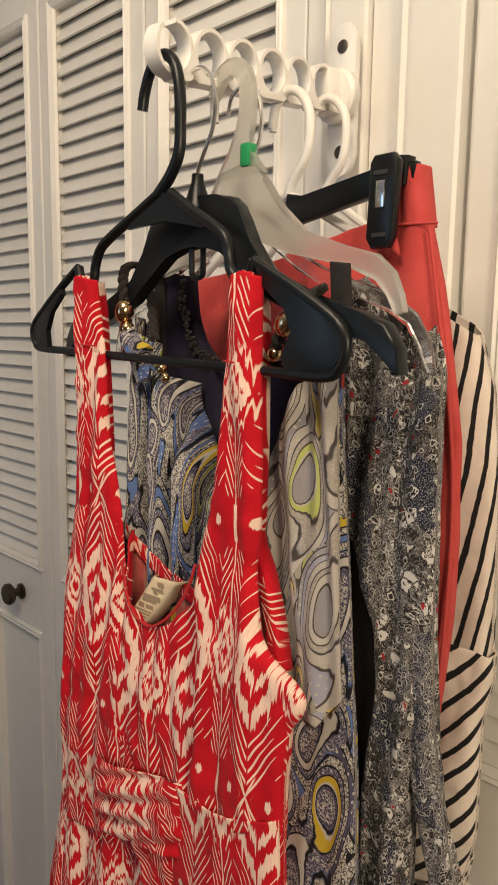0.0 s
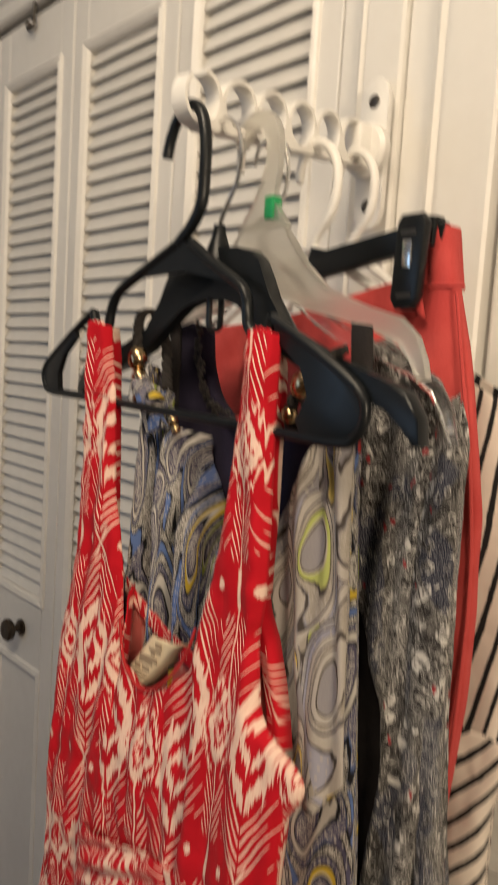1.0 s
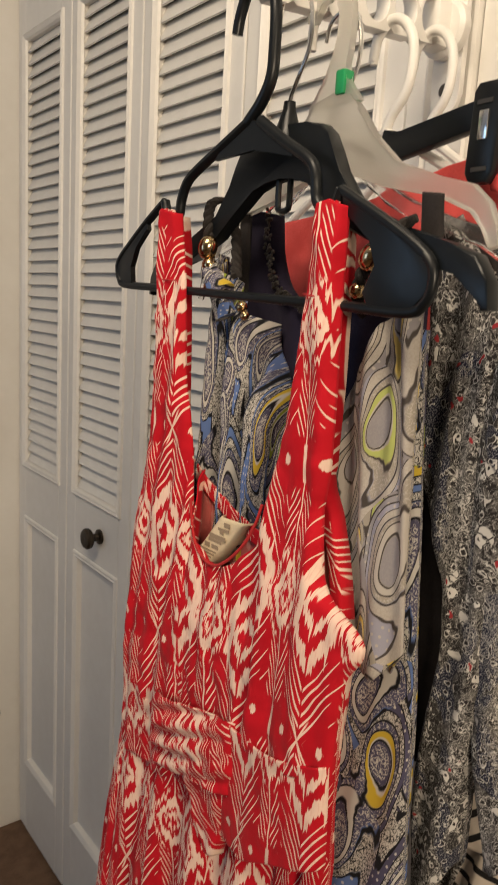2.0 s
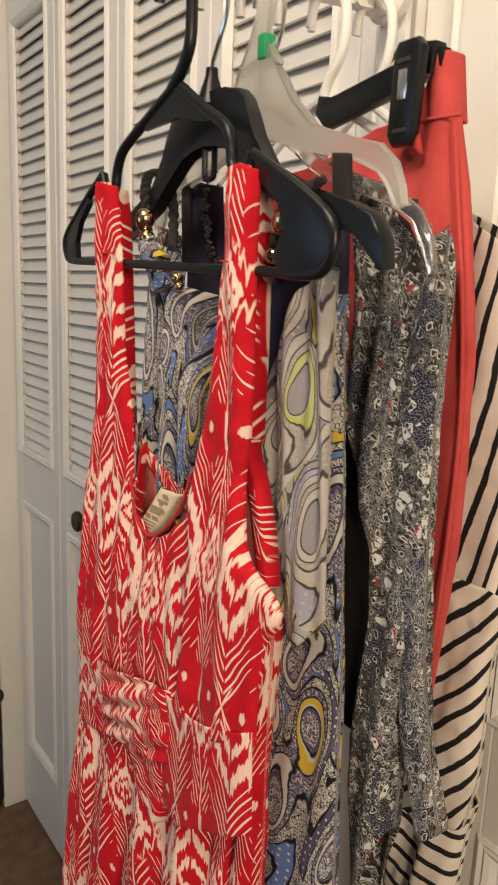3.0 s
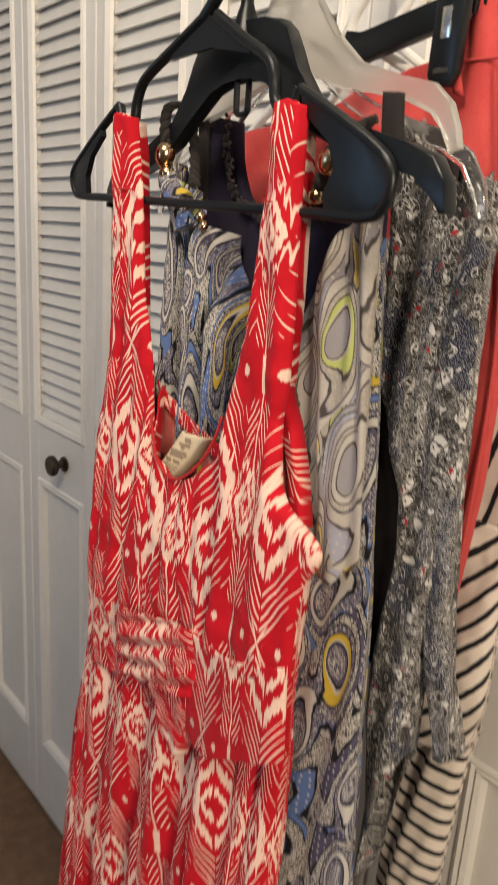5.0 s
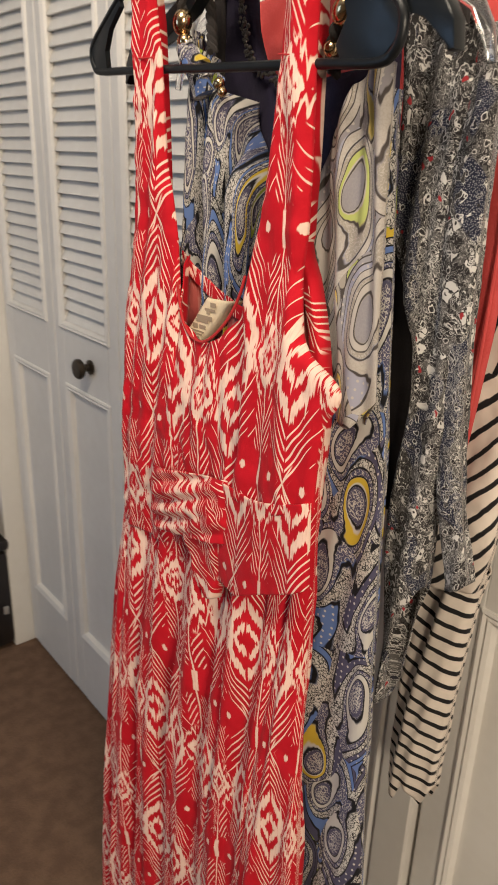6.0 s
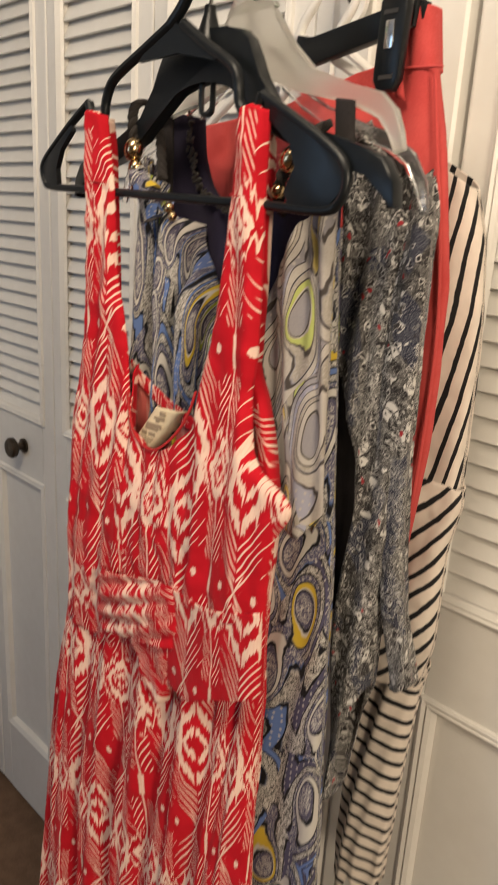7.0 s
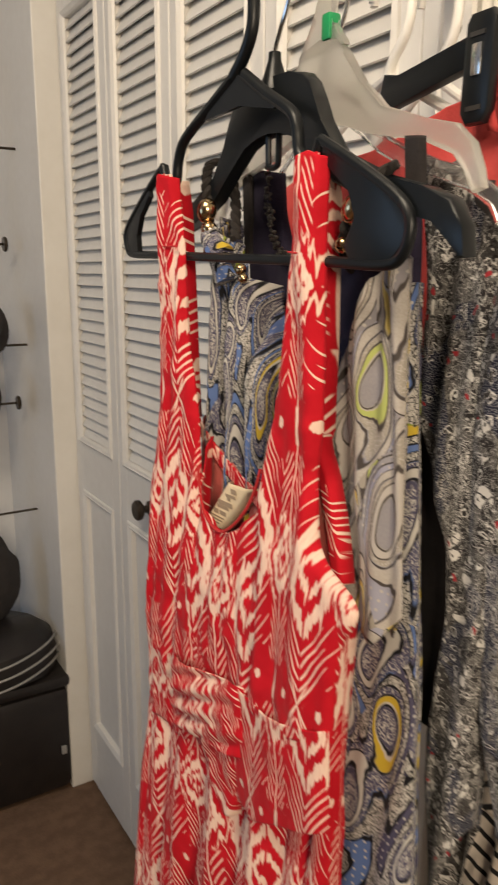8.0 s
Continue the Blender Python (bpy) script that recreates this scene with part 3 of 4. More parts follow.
out = [(0.514 + 0.017 * math.cos(a), 1.712 + 0.020 * math.sin(a)) for a in np.linspace(0.0, math.pi, 9)]
out = [(p + 0.014, q) for p, q in out]
low = [(2 * 0.528 - p, 2 * 1.658 - q) for p, q in out]
bm = prism(bmesh.new(), out + low, facing, 0.636, 0.6425, 0.0015)
arm_part("back_plate", bm)
for z in (1.709, 1.608):
    arm_part("screw", lathe(bmesh.new(), [(0.0, 0.0065), (0.0012, 0.0065), (0.002, 0.005)], (0.6362, 0.528, z), (-1, 0, 0), 16), STEEL, "dark screw head")
bm = lathe(bmesh.new(), [(0, 0.024), (0.003, 0.026), (0.011, 0.026), (0.014, 0.022)], (0.636, 0.528, 1.660), (-1, 0, 0), 32)
box(bm, 0.606, 0.636, 0.517, 0.541, 1.640, 1.682, bevel=0.004)
arm_part("hinge", bm)
arm_part("pin", lathe(bmesh.new(), [(0.0, 0.004), (0.003, 0.004), (0.004, 0.002)], (0.622, 0.522, 1.662), (-1, 0, 0), 12), STEEL, "small steel hinge pin")
n_ring = 6
way = (W1 - W0) / n_ring
along, across = way.normalized(), Vector((-way.y, way.x, 0)).normalized()
step = way.length


def ring_edge(a, r_in=0.0168, r_out=0.0203):
    """Inner and outer edge of a ring at the angle a: round above, squared to the strip below."""
    c, v = math.cos(a), math.sin(a)
    far = r_out
    if v < 0.25:
        far = min(step * 0.5 / max(abs(c), 1e-6), 0.0225 / max(-v, 1e-6))
        far = min(far, 0.0285)
        far = max(far, r_out) if v < 0 else r_out + (far - r_out) * (0.25 - v) / 0.25
    return (r_in * c, r_in * v), (far * c, far * v)


for i in range(n_ring):
    mid = W0 + way * (i + 0.5) + Vector((0, 0, 0.004))
    last = i == n_ring - 1
    lo, hi = (math.radians(92), math.radians(92 + 315)) if last else (0.0, 2 * math.pi)
    angles = np.linspace(lo, hi, 41)
    bm = bmesh.new()
    rows_v = []
    for a in angles:
        (p, q), (r, t) = ring_edge(a)
        if last and math.cos(a) > 0:
            r, t = 0.0203 * math.cos(a), 0.0203 * math.sin(a)
        rows_v.append([bm.verts.new(mid + along * x + Vector((0, 0, 1)) * z + across * w) for x, z, w in
                       ((p, q, -0.0062), (p * 1.03, q * 1.03, -0.0070), (r, t, -0.0070), (r, t, 0.0070), (p * 1.03, q * 1.03, 0.0070), (p, q, 0.0062))])
    for P, Q in zip(rows_v, rows_v[1:]):
        for k in range(6):
            bm.faces.new((P[k], P[(k + 1) % 6], Q[(k + 1) % 6], Q[k]))
    if last:
        bm.faces.new(rows_v[0][::-1]), bm.faces.new(rows_v[-1])
    bmesh.ops.remove_doubles(bm, verts=bm.verts, dist=0.00005)
    arm_part("ring", bm)
arm_part("neck", tube(bmesh.new(), [W0 - way * 0.28 + Vector((0, 0, 0.002)), W0 + Vector((0, 0, -0.004)), W0 + way * 0.1 + Vector((0, 0, -0.010))], 0.0085, 12))
for i in (2, 3, 4, 5):
    c0 = W0 + way * (i + 0.0)
    arm_part("peg", tube(bmesh.new(), [c0 + Vector((0, 0.006, -0.012)), c0 + Vector((0, 0.009, -0.028)), c0 + Vector((0, 0.009, -0.042))], (0.0042, 0.0036), 10))


# ---- hangers ----
def yz(x, pts, n=0):
    return [Vector((x, p, q)) for p, q in pts]


# the black tube hanger in front
H1 = 0.381
hanger = thing("tube_hanger", "black glossy plastic hanger with flat ends and notches", "hanger", "hangers on the arm", at=(H1, 0.488, 1.626))
HI = Matrix.Translation((-H1, -0.488, -1.626))


def turned(co):
    """The front hanger and its dress are turned a little: its near end lies closer to the wall."""
    k = 0.075 * (0.60 - co.y)
    return Vector((co.x + k, co.y + 1.05 * k, co.z + (co.z - 1.42) * 2.8 * k))


def hang(n, bm, material, parent, inv, label=""):
    if parent.name == "tube_hanger":
        for v in bm.verts:
            v.co = turned(v.co)
    bm.transform(inv)
    return part(n, bm, material, parent, label)


hang("hook", tube(bmesh.new(), yz(H1, [(0.5155, 1.592), (0.512, 1.605), (0.503, 1.620), (0.489, 1.626), (0.476, 1.618), (0.4695, 1.600), (0.4685, 1.575), (0.470, 1.555), (0.480, 1.540), (0.495, 1.528)]), (0.0042, 0.0046), 12), BLACK, hanger, HI)
bm = tube(bmesh.new(), yz(H1, [(0.495, 1.528), (0.530, 1.514), (0.560, 1.502), (0.576, 1.493), (0.584, 1.480), (0.588, 1.466), (0.600, 1.462), (0.607, 1.470), (0.611, 1.480)]), 0.0042, 10)
hang("arm", bm, BLACK, hanger, HI)
bm = tube(bmesh.new(), yz(H1, [(0.480, 1.527), (0.450, 1.509), (0.422, 1.494), (0.414, 1.484), (0.411, 1.468), (0.402, 1.460), (0.392, 1.463), (0.387, 1.472)]), 0.0042, 10)
hang("arm", bm, BLACK, hanger, HI)
bm = prism(bmesh.new(), [(0.496, 1.531), (0.466, 1.520), (0.430, 1.500), (0.440, 1.498), (0.485, 1.507), (0.535, 1.505), (0.530, 1.511)], facing, H1 - 0.0018, H1 + 0.0018)
hang("gusset", bm, BLACK, hanger, HI)
bm = tube(bmesh.new(), yz(H1, [(0.611, 1.480), (0.640, 1.464), (0.668, 1.446), (0.685, 1.434), (0.692, 1.424), (0.688, 1.412), (0.677, 1.407), (0.62, 1.4055), (0.50, 1.402), (0.38, 1.399), (0.322, 1.397), (0.306, 1.402), (0.300, 1.414), (0.303, 1.426), (0.318, 1.437), (0.350, 1.454), (0.387, 1.472)]), 0.0036, 10)
hang("bar", bm, BLACK, hanger, HI)
for o in ([(0.638, 1.463), (0.689, 1.432), (0.691, 1.416), (0.679, 1.408), (0.662, 1.408), (0.666, 1.424), (0.657, 1.442), (0.636, 1.457)],
          [(0.384, 1.470), (0.345, 1.452), (0.303, 1.428), (0.301, 1.410), (0.315, 1.398), (0.352, 1.399), (0.358, 1.408), (0.347, 1.424), (0.354, 1.440), (0.382, 1.458)]):
    hang("end_plate", prism(bmesh.new(), o, facing, H1 - 0.0025, H1 + 0.0025, 0.001), BLACK, hanger, HI, "flat glossy end plate")


def board_hanger(name, x, dy, dz, material, label, wide=1.0, hook="metal", thick=0.006, turn=0.0, shape=None):
    """A moulded flat hanger: arched board with drooping rounded ends, on a metal or moulded hook."""
    ob = thing(name, label, "hanger", "hangers on the arm", at=(x, 0.486 + dy, 1.62 + dz))
    ob.rotation_euler = (0, 0, turn)
    inv = Matrix.Translation((-x, -0.486, -1.62))
    up = [(0.0, 1.523), (0.030, 1.521), (0.046, 1.516), (0.055, 1.505), (0.066, 1.488), (0.090, 1.474), (0.130, 1.460), (0.165, 1.450), (0.190, 1.438), (0.203, 1.420), (0.207, 1.402)]
    dn = [(0.196, 1.398), (0.190, 1.412), (0.178, 1.423), (0.150, 1.434), (0.105, 1.448), (0.072, 1.462), (0.048, 1.480), (0.026, 1.490), (0.0, 1.493)]
    up, dn = shape or (up, dn)
    half = [(0.486 + p * wide, q) for p, q in (*up, *dn)]
    other = [(0.486 - p * wide, q) for p, q in reversed((*up[1:], *dn[:-1]))]
    hang("board", prism(bmesh.new(), half + other, facing, x - thick, x + thick, 0.0022), material, ob, inv)
    if hook == "metal":
        hang("hook", tube(bmesh.new(), yz(x, [(0.506, 1.604), (0.501, 1.618), (0.486, 1.624), (0.472, 1.616), (0.466, 1.598), (0.468, 1.578), (0.480, 1.558), (0.486, 1.545), (0.486, 1.52)]), 0.0017, 8), CHROME, ob, inv, "thin chrome wire hook")
        hang("collar", lathe(bmesh.new(), [(0, 0.011), (0.008, 0.009), (0.020, 0.005), (0.026, 0.0045)], (x, 0.486, 1.520), (0, 0, 1), 16), material, ob, inv)
    else:
        mid = spline([(0.518, 1.590, 0.0050), (0.514, 1.601, 0.0058), (0.503, 1.609, 0.0064), (0.490, 1.6085, 0.0066), (0.481, 1.598, 0.0068), (0.4785, 1.582, 0.0072), (0.480, 1.566, 0.0080), (0.485, 1.548, 0.0105), (0.486, 1.536, 0.0190), (0.486, 1.524, 0.0290)], 4)
        sides = [], []
        for k, p in enumerate(mid):
            d = (mid[min(k + 1, len(mid) - 1)] - mid[max(k - 1, 0)]).to_2d().normalized()
            for side, sign in zip(sides, (1, -1)):
                side.append((p.x - sign * d.y * p.z, p.y + sign * d.x * p.z))
        out = sides[0] + sides[1][::-1]
        hang("hook", prism(bmesh.new(), out, facing, x - 0.003, x + 0.003, 0.0015), material, ob, inv)
    return ob, inv


h2, I2 = board_hanger("coat_hanger", 0.412, -0.002, 0.0, BLACK, "black moulded coat hanger with a chrome hook", shape=(
    [(0.0, 1.5285), (0.028, 1.527), (0.044, 1.5235), (0.052, 1.5170), (0.058, 1.505), (0.066, 1.490), (0.083, 1.466), (0.126, 1.4475), (0.165, 1.439), (0.187, 1.431), (0.197, 1.416), (0.199, 1.3995)],
    [(0.193, 1.399), (0.188, 1.410), (0.174, 1.4215), (0.120, 1.433), (0.080, 1.449), (0.059, 1.4694), (0.034, 1.4860), (0.016, 1.4910), (0.0, 1.4925)]))
bm = bmesh.new()
tube(bm, yz(0.412, [(0.493, 1.496), (0.493, 1.475), (0.491, 1.468), (0.481, 1.468), (0.479, 1.475), (0.479, 1.496)]), 0.0024, 8)
hang("loop", bm, BLACK, h2, I2)
h3, I3 = board_hanger("frosted_hanger", 0.445, -0.016, 0.022, FROST, "frosted translucent plastic hanger with a moulded hook", 1.0, "moulded", 0.004, shape=(
    [(0.0, 1.534), (0.020, 1.530), (0.030, 1.520), (0.046, 1.4955), (0.070, 1.475), (0.108, 1.464), (0.138, 1.456), (0.152, 1.444), (0.159, 1.429), (0.162, 1.417)],
    [(0.154, 1.415), (0.148, 1.428), (0.140, 1.440), (0.113, 1.4515), (0.06, 1.461), (0.030, 1.471), (0.016, 1.476), (0.0, 1.478)]))
hang("size_tab", boxed(0.4395, 0.4505, 0.4725, 0.4825, 1.531, 1.549, bevel=0.002), GREEN, h3, I3, "small green size tab")
h4, I4 = board_hanger("clear_hanger", 0.463, 0.0, 0.0, CLEAR, "clear plastic hanger with a chrome wire hook", 0.93, "metal", 0.0025, shape=(
    [(0.0, 1.523), (0.030, 1.521), (0.046, 1.512), (0.058, 1.498), (0.072, 1.484), (0.095, 1.473), (0.130, 1.463), (0.165, 1.453), (0.188, 1.439), (0.201, 1.420), (0.206, 1.398)],
    [(0.199, 1.397), (0.193, 1.416), (0.182, 1.432), (0.162, 1.443), (0.128, 1.453), (0.092, 1.463), (0.066, 1.474), (0.050, 1.488), (0.030, 1.500), (0.0, 1.503)]))


def wire_hanger(x, dy, dz, label, wide=1.0):
    ob = thing("white_hanger", label, "hanger", "hangers on the arm", at=(x, 0.49 + dy, 1.625 + dz))
    inv = Matrix.Translation((-x, -0.49, -1.625))
    hang("hook", tube(bmesh.new(), yz(x, [(0.512, 1.598), (0.508, 1.616), (0.494, 1.627), (0.478, 1.622), (0.467, 1.606), (0.465, 1.585), (0.470, 1.565), (0.484, 1.548), (0.490, 1.536)]), 0.0044, 12), WHITE, ob, inv)
    hang("frame", tube(bmesh.new(), yz(x, [(0.490 + (p - 0.490) * wide, q) for p, q in ((0.490, 1.536), (0.470, 1.527), (0.42, 1.500), (0.385, 1.480), (0.366, 1.466), (0.362, 1.458), (0.372, 1.454), (0.42, 1.454), (0.49, 1.454), (0.56, 1.454), (0.610, 1.454), (0.618, 1.460), (0.610, 1.468), (0.592, 1.480), (0.56, 1.500), (0.512, 1.527), (0.490, 1.536))]), 0.0042, 10), WHITE, ob, inv)
    return ob


wire_hanger(0.538, 0.016, 0.014, "white tubular plastic hanger on the rack arm")
wire_hanger(0.598, 0.024, 0.022, "white tubular plastic hanger holding the striped shirt", 0.80)

# the clip hanger of the trousers
clip = thing("clip_hanger", "black plastic clip hanger holding coral trousers", "hanger", "hangers on the arm", at=(0.555, 0.49, 1.64))
CI = Matrix.Translation((-0.555, -0.49, -1.64))
X5 = 0.528
bm = prism(bmesh.new(), [(0.494, 1.548), (0.498, 1.534), (0.484, 1.520), (0.392, 1.536), (0.360, 1.542), (0.360, 1.556), (0.392, 1.556), (0.474, 1.542), (0.484, 1.546)], facing, X5 - 0.005, X5 + 0.005, 0.002)
hang("bar", bm, BLACK, clip, CI)
bm = prism(bmesh.new(), [(0.387, 1.554), (0.383, 1.560), (0.366, 1.560), (0.361, 1.554), (0.364, 1.498), (0.369, 1.490), (0.384, 1.490), (0.389, 1.498)], facing, X5 - 0.026, X5 - 0.016, 0.003)
cl = hang("clip", bm, BLACK, clip, CI)
bm = prism(bmesh.new(), [(0.376, 1.562), (0.364, 1.560), (0.366, 1.538), (0.376, 1.540)], facing, X5 - 0.010, X5 + 0.004, 0.002)
hang("clip_end", bm, BLACK, clip, CI)
hang("spring", boxed(X5 - 0.0275, X5 - 0.0255, 0.371, 0.379, 1.520, 1.540, bevel=0.0006), CHROME, cl, CI, "small steel spring plate")
for z in (1.546, 1.500):
    hang("slot", boxed(X5 - 0.0268, X5 - 0.0256, 0.369, 0.382, z - 0.0015, z + 0.0015), STEEL, cl, CI)

# ---- clothes ----
# red wrap dress
dress = thing("wrap_dress", "red and white ikat jersey wrap dress with wide straps", "dress", at=(0.375, 0.49, 1.47))


def dressed(parent, change=None):
    """Bring a garment's pieces under its base without moving them."""
    bpy.context.view_layer.update()
    for o in bpy.data.objects:
        if o.parent == parent:
            o.matrix_parent_inverse = Matrix.Translation(-parent.location)
            if change and o.data:
                for v in o.data.vertices:
                    v.co = change(v.co)


SW = [(0.0016, 40, 0.05, 1.0), (0.0010, 85, -0.1, 1.0)]
# straps laid over the hanger, with their back halves
sheet("strap", dress, IKAT, [(1.474, 0.6105), (1.25, 0.618)], [(1.474, 0.594), (1.25, 0.592)], [(0, 1.467), (0.5, 1.470), (1, 1.467)], [(0, 1.26), (1, 1.26)], [(1.476, 0.383), (1.44, 0.388), (1.25, 0.394)], SW, 3, 14, 50, offset=(0.02, 0.0), crease=0.001, label="back half of a shoulder strap")
sheet("strap", dress, IKAT, [(1.474, 0.414), (1.25, 0.436)], [(1.474, 0.390), (1.36, 0.393), (1.25, 0.400)], [(0, 1.461), (0.5, 1.465), (1, 1.461)], [(0, 1.24), (1, 1.24)], [(1.476, 0.384), (1.44, 0.390), (1.25, 0.398)], SW, 5, 14, 50, offset=(0.0, 0.06), crease=0.001, label="back half of a shoulder strap")
for y0, y1, zt, s in ((0.6025, 0.582, 1.470, 3), (0.3945, 0.378, 1.4635, 4)):
    sheet("strap_fold", dress, IKAT, [(1.49, y0), (1.45, y0)], [(1.49, y1 + 0.001), (1.45, y1 + 0.001)], [(0, zt), (0.5, zt + 0.002), (1, zt)], [(0, zt - 0.008), (1, zt - 0.008)], [(1.48, 0.3725), (1.466, 0.3725)], [(0.0006, 60, 0, 1.0)], s, 16, 8, depth=0.006, offset=(0.02, 0.0))
# inside of the back, with its neck band
sheet("back_panel", dress, IKAT_BACK, [(1.31, 0.585), (1.10, 0.60)], [(1.31, 0.395), (1.10, 0.395)],
      [(0, 1.262), (0.2, 1.246), (0.45, 1.226), (0.7, 1.214), (1, 1.204)], [(0, 1.10), (1, 1.10)], [(1.31, 0.3960), (1.10, 0.394)], [(0.0012, 16, 0.1, 1.0)], 9, 60, 40)
sheet("neck_band", dress, IKAT, [(1.31, 0.590), (1.15, 0.590)], [(1.31, 0.424), (1.15, 0.424)],
      [(0, 1.277), (0.15, 1.259), (0.28, 1.246), (0.46, 1.233), (0.68, 1.222), (1, 1.212)], [(0, 1.262), (0.15, 1.245), (0.28, 1.232), (0.46, 1.219), (0.68, 1.209), (1, 1.199)], [(1.31, 0.3915), (1.15, 0.3915)], [(0.0006, 30, 0.1, 1.0)], 8, 40, 8, offset=(0.1, 0.05), turn=0.5)
# side fronts that run up into their straps, and the gathered cup between them
sheet("cup", dress, IKAT, [(1.27, 0.548), (1.14, 0.545), (1.03, 0.550)], [(1.27, 0.420), (1.14, 0.408), (1.03, 0.405)],
      [(0, 1.252), (0.10, 1.231), (0.20, 1.199), (0.31, 1.1875), (0.47, 1.187), (0.63, 1.198), (0.78, 1.217), (0.88, 1.238), (1, 1.262)], [(0, 1.045), (0.5, 1.052), (1, 1.062)],
      [(1.27, 0.374), (1.19, 0.3685), (1.13, 0.3570), (1.08, 0.356), (1.03, 0.361)], [(0.0016, 46, -0.15, 1.0), (0.0022, 19, 0.2, 1.0)], 16, 90, 90, crease=0.0022, offset=(0.010, -0.035), gather=0.8, round_edge=0.020, label="gathered cup below the scooped neck")
part("neck_binding", tube(bmesh.new(), [(0.3690, 0.533, 1.232), (0.3680, 0.5285, 1.216), (0.3665, 0.520, 1.1985), (0.3655, 0.506, 1.1890), (0.3650, 0.488, 1.1880), (0.3655, 0.470, 1.1985), (0.3665, 0.452, 1.2165), (0.3675, 0.440, 1.236), (0.3680, 0.434, 1.252)], 0.0013, 8), SEAM, dress, "narrow stitched edge of the neck")
BW = [(0.0030, 21, 0.10, 1.0), (0.0016, 45, 0.12, 1.0)]
sheet("front", dress, IKAT, [(1.474, 0.6025), (1.398, 0.600), (1.317, 0.6055), (1.25, 0.612), (1.19, 0.622), (1.095, 0.626), (1.01, 0.634), (0.93, 0.645)],
      [(1.474, 0.581), (1.418, 0.567), (1.37, 0.561), (1.323, 0.557), (1.277, 0.5425), (1.248, 0.537), (1.22, 0.530), (1.18, 0.529), (1.133, 0.522), (1.096, 0.503), (1.06, 0.488), (0.93, 0.480)],
      [(0, 1.467), (0.5, 1.471), (1, 1.467)], [(0, 0.950), (0.5, 0.960), (1, 0.99)],
      [(1.476, 0.371), (1.40, 0.369), (1.27, 0.368), (1.15, 0.359), (1.06, 0.356), (0.93, 0.364)], BW, 12, 80, 200, crease=0.0026, round_edge=0.008, offset=(0.010, -0.085), label="side front and strap of the dress")
sheet("front", dress, IKAT, [(1.474, 0.3945), (1.412, 0.4085), (1.38, 0.4115), (1.33, 0.417), (1.287, 0.4245), (1.252, 0.4335), (1.226, 0.434), (1.203, 0.4275), (1.16, 0.4245), (1.11, 0.4235), (1.08, 0.431), (1.04, 0.435)],
      [(1.474, 0.377), (1.405, 0.376), (1.34, 0.373), (1.29, 0.372), (1.262, 0.3755), (1.235, 0.3690), (1.216, 0.3635), (1.204, 0.350), (1.199, 0.338), (1.194, 0.315), (1.180, 0.313), (1.163, 0.329), (1.12, 0.3305), (1.04, 0.325)],
      [(0, 1.461), (0.5, 1.465), (1, 1.461)], [(0, 1.070), (0.3, 1.071), (0.65, 1.078), (1, 1.090)], [(1.476, 0.371), (1.40, 0.370), (1.26, 0.368), (1.18, 0.357), (1.10, 0.351), (1.0, 0.352)], [(0.0030, 17, -0.10, 1.0), (0.0012, 38, -0.1, 1.0)], 14, 70, 190, crease=0.0022, offset=(0.0023, -0.09), round_edge=0.010, label="overlapping side front and strap of the dress")
# seams across the straps
for y0, y1, z in ((0.598, 0.567, 1.412), (0.4045, 0.381, 1.404)):
    part("seam", tube(bmesh.new(), [(0.3690, y0, z + 0.001), (0.3676, (y0 + y1) / 2, z), (0.3690, y1, z)], 0.0007, 6), SEAM, dress)
# the far side of the armhole: its inside and its edge band
sheet("armhole_facing", dress, IKAT_BACK, [(1.29, 0.412), (1.18, 0.410)], [(1.29, 0.398), (1.264, 0.392), (1.235, 0.382), (1.215, 0.376), (1.18, 0.368)],
      [(0, 1.284), (1, 1.280)], [(0, 1.18), (1, 1.18)], [(1.29, 0.390), (1.18, 0.391)], [(0.0006, 20, 0.1, 1.0)], 23, 14, 24)
sheet("armhole_band", dress, IKAT, [(1.30, 0.404), (1.264, 0.394), (1.235, 0.384), (1.215, 0.378), (1.18, 0.370)], [(1.30, 0.394), (1.272, 0.3865), (1.257, 0.3775), (1.230, 0.368), (1.210, 0.363), (1.18, 0.357)],
      [(0, 1.288), (1, 1.284)], [(0, 1.185), (1, 1.185)], [(1.30, 0.387), (1.18, 0.388)], [(0.0004, 40, 0.1, 1.0)], 24, 10, 30, offset=(0.07, 0.03), turn=0.9)
# gathered waist and band
sheet("waist_gather", dress, IKAT, [(1.09, 0.548), (0.96, 0.566)], [(1.09, 0.424), (0.96, 0.428)], [(0, 1.052), (0.4, 1.066), (1, 1.083)], [(0, 0.985), (0.5, 1.000), (1, 1.022)],
      [(1.09, 0.352), (1.04, 0.344), (0.96, 0.354)], [(0.0030, 14, 3.0, 1.0), (0.0030, 24, 2.2, 1.0)], 25, 60, 60, crease=0.004, turn=0.9, gather=1.5, round_edge=0.014, label="ruched sash across the waist")
sheet("sash_tail", dress, IKAT, [(1.03, 0.520), (0.99, 0.500), (0.945, 0.474)], [(1.03, 0.430), (0.99, 0.440), (0.945, 0.452)], [(0, 1.008), (1, 1.026)], [(0, 0.960), (0.5, 0.948), (1, 0.952)],
      [(1.03, 0.350), (0.945, 0.353)], [(0.0020, 22, 1.2, 1.0)], 28, 36, 36, crease=0.003, turn=0.6, offset=(0.05, 0.03), round_edge=0.010)
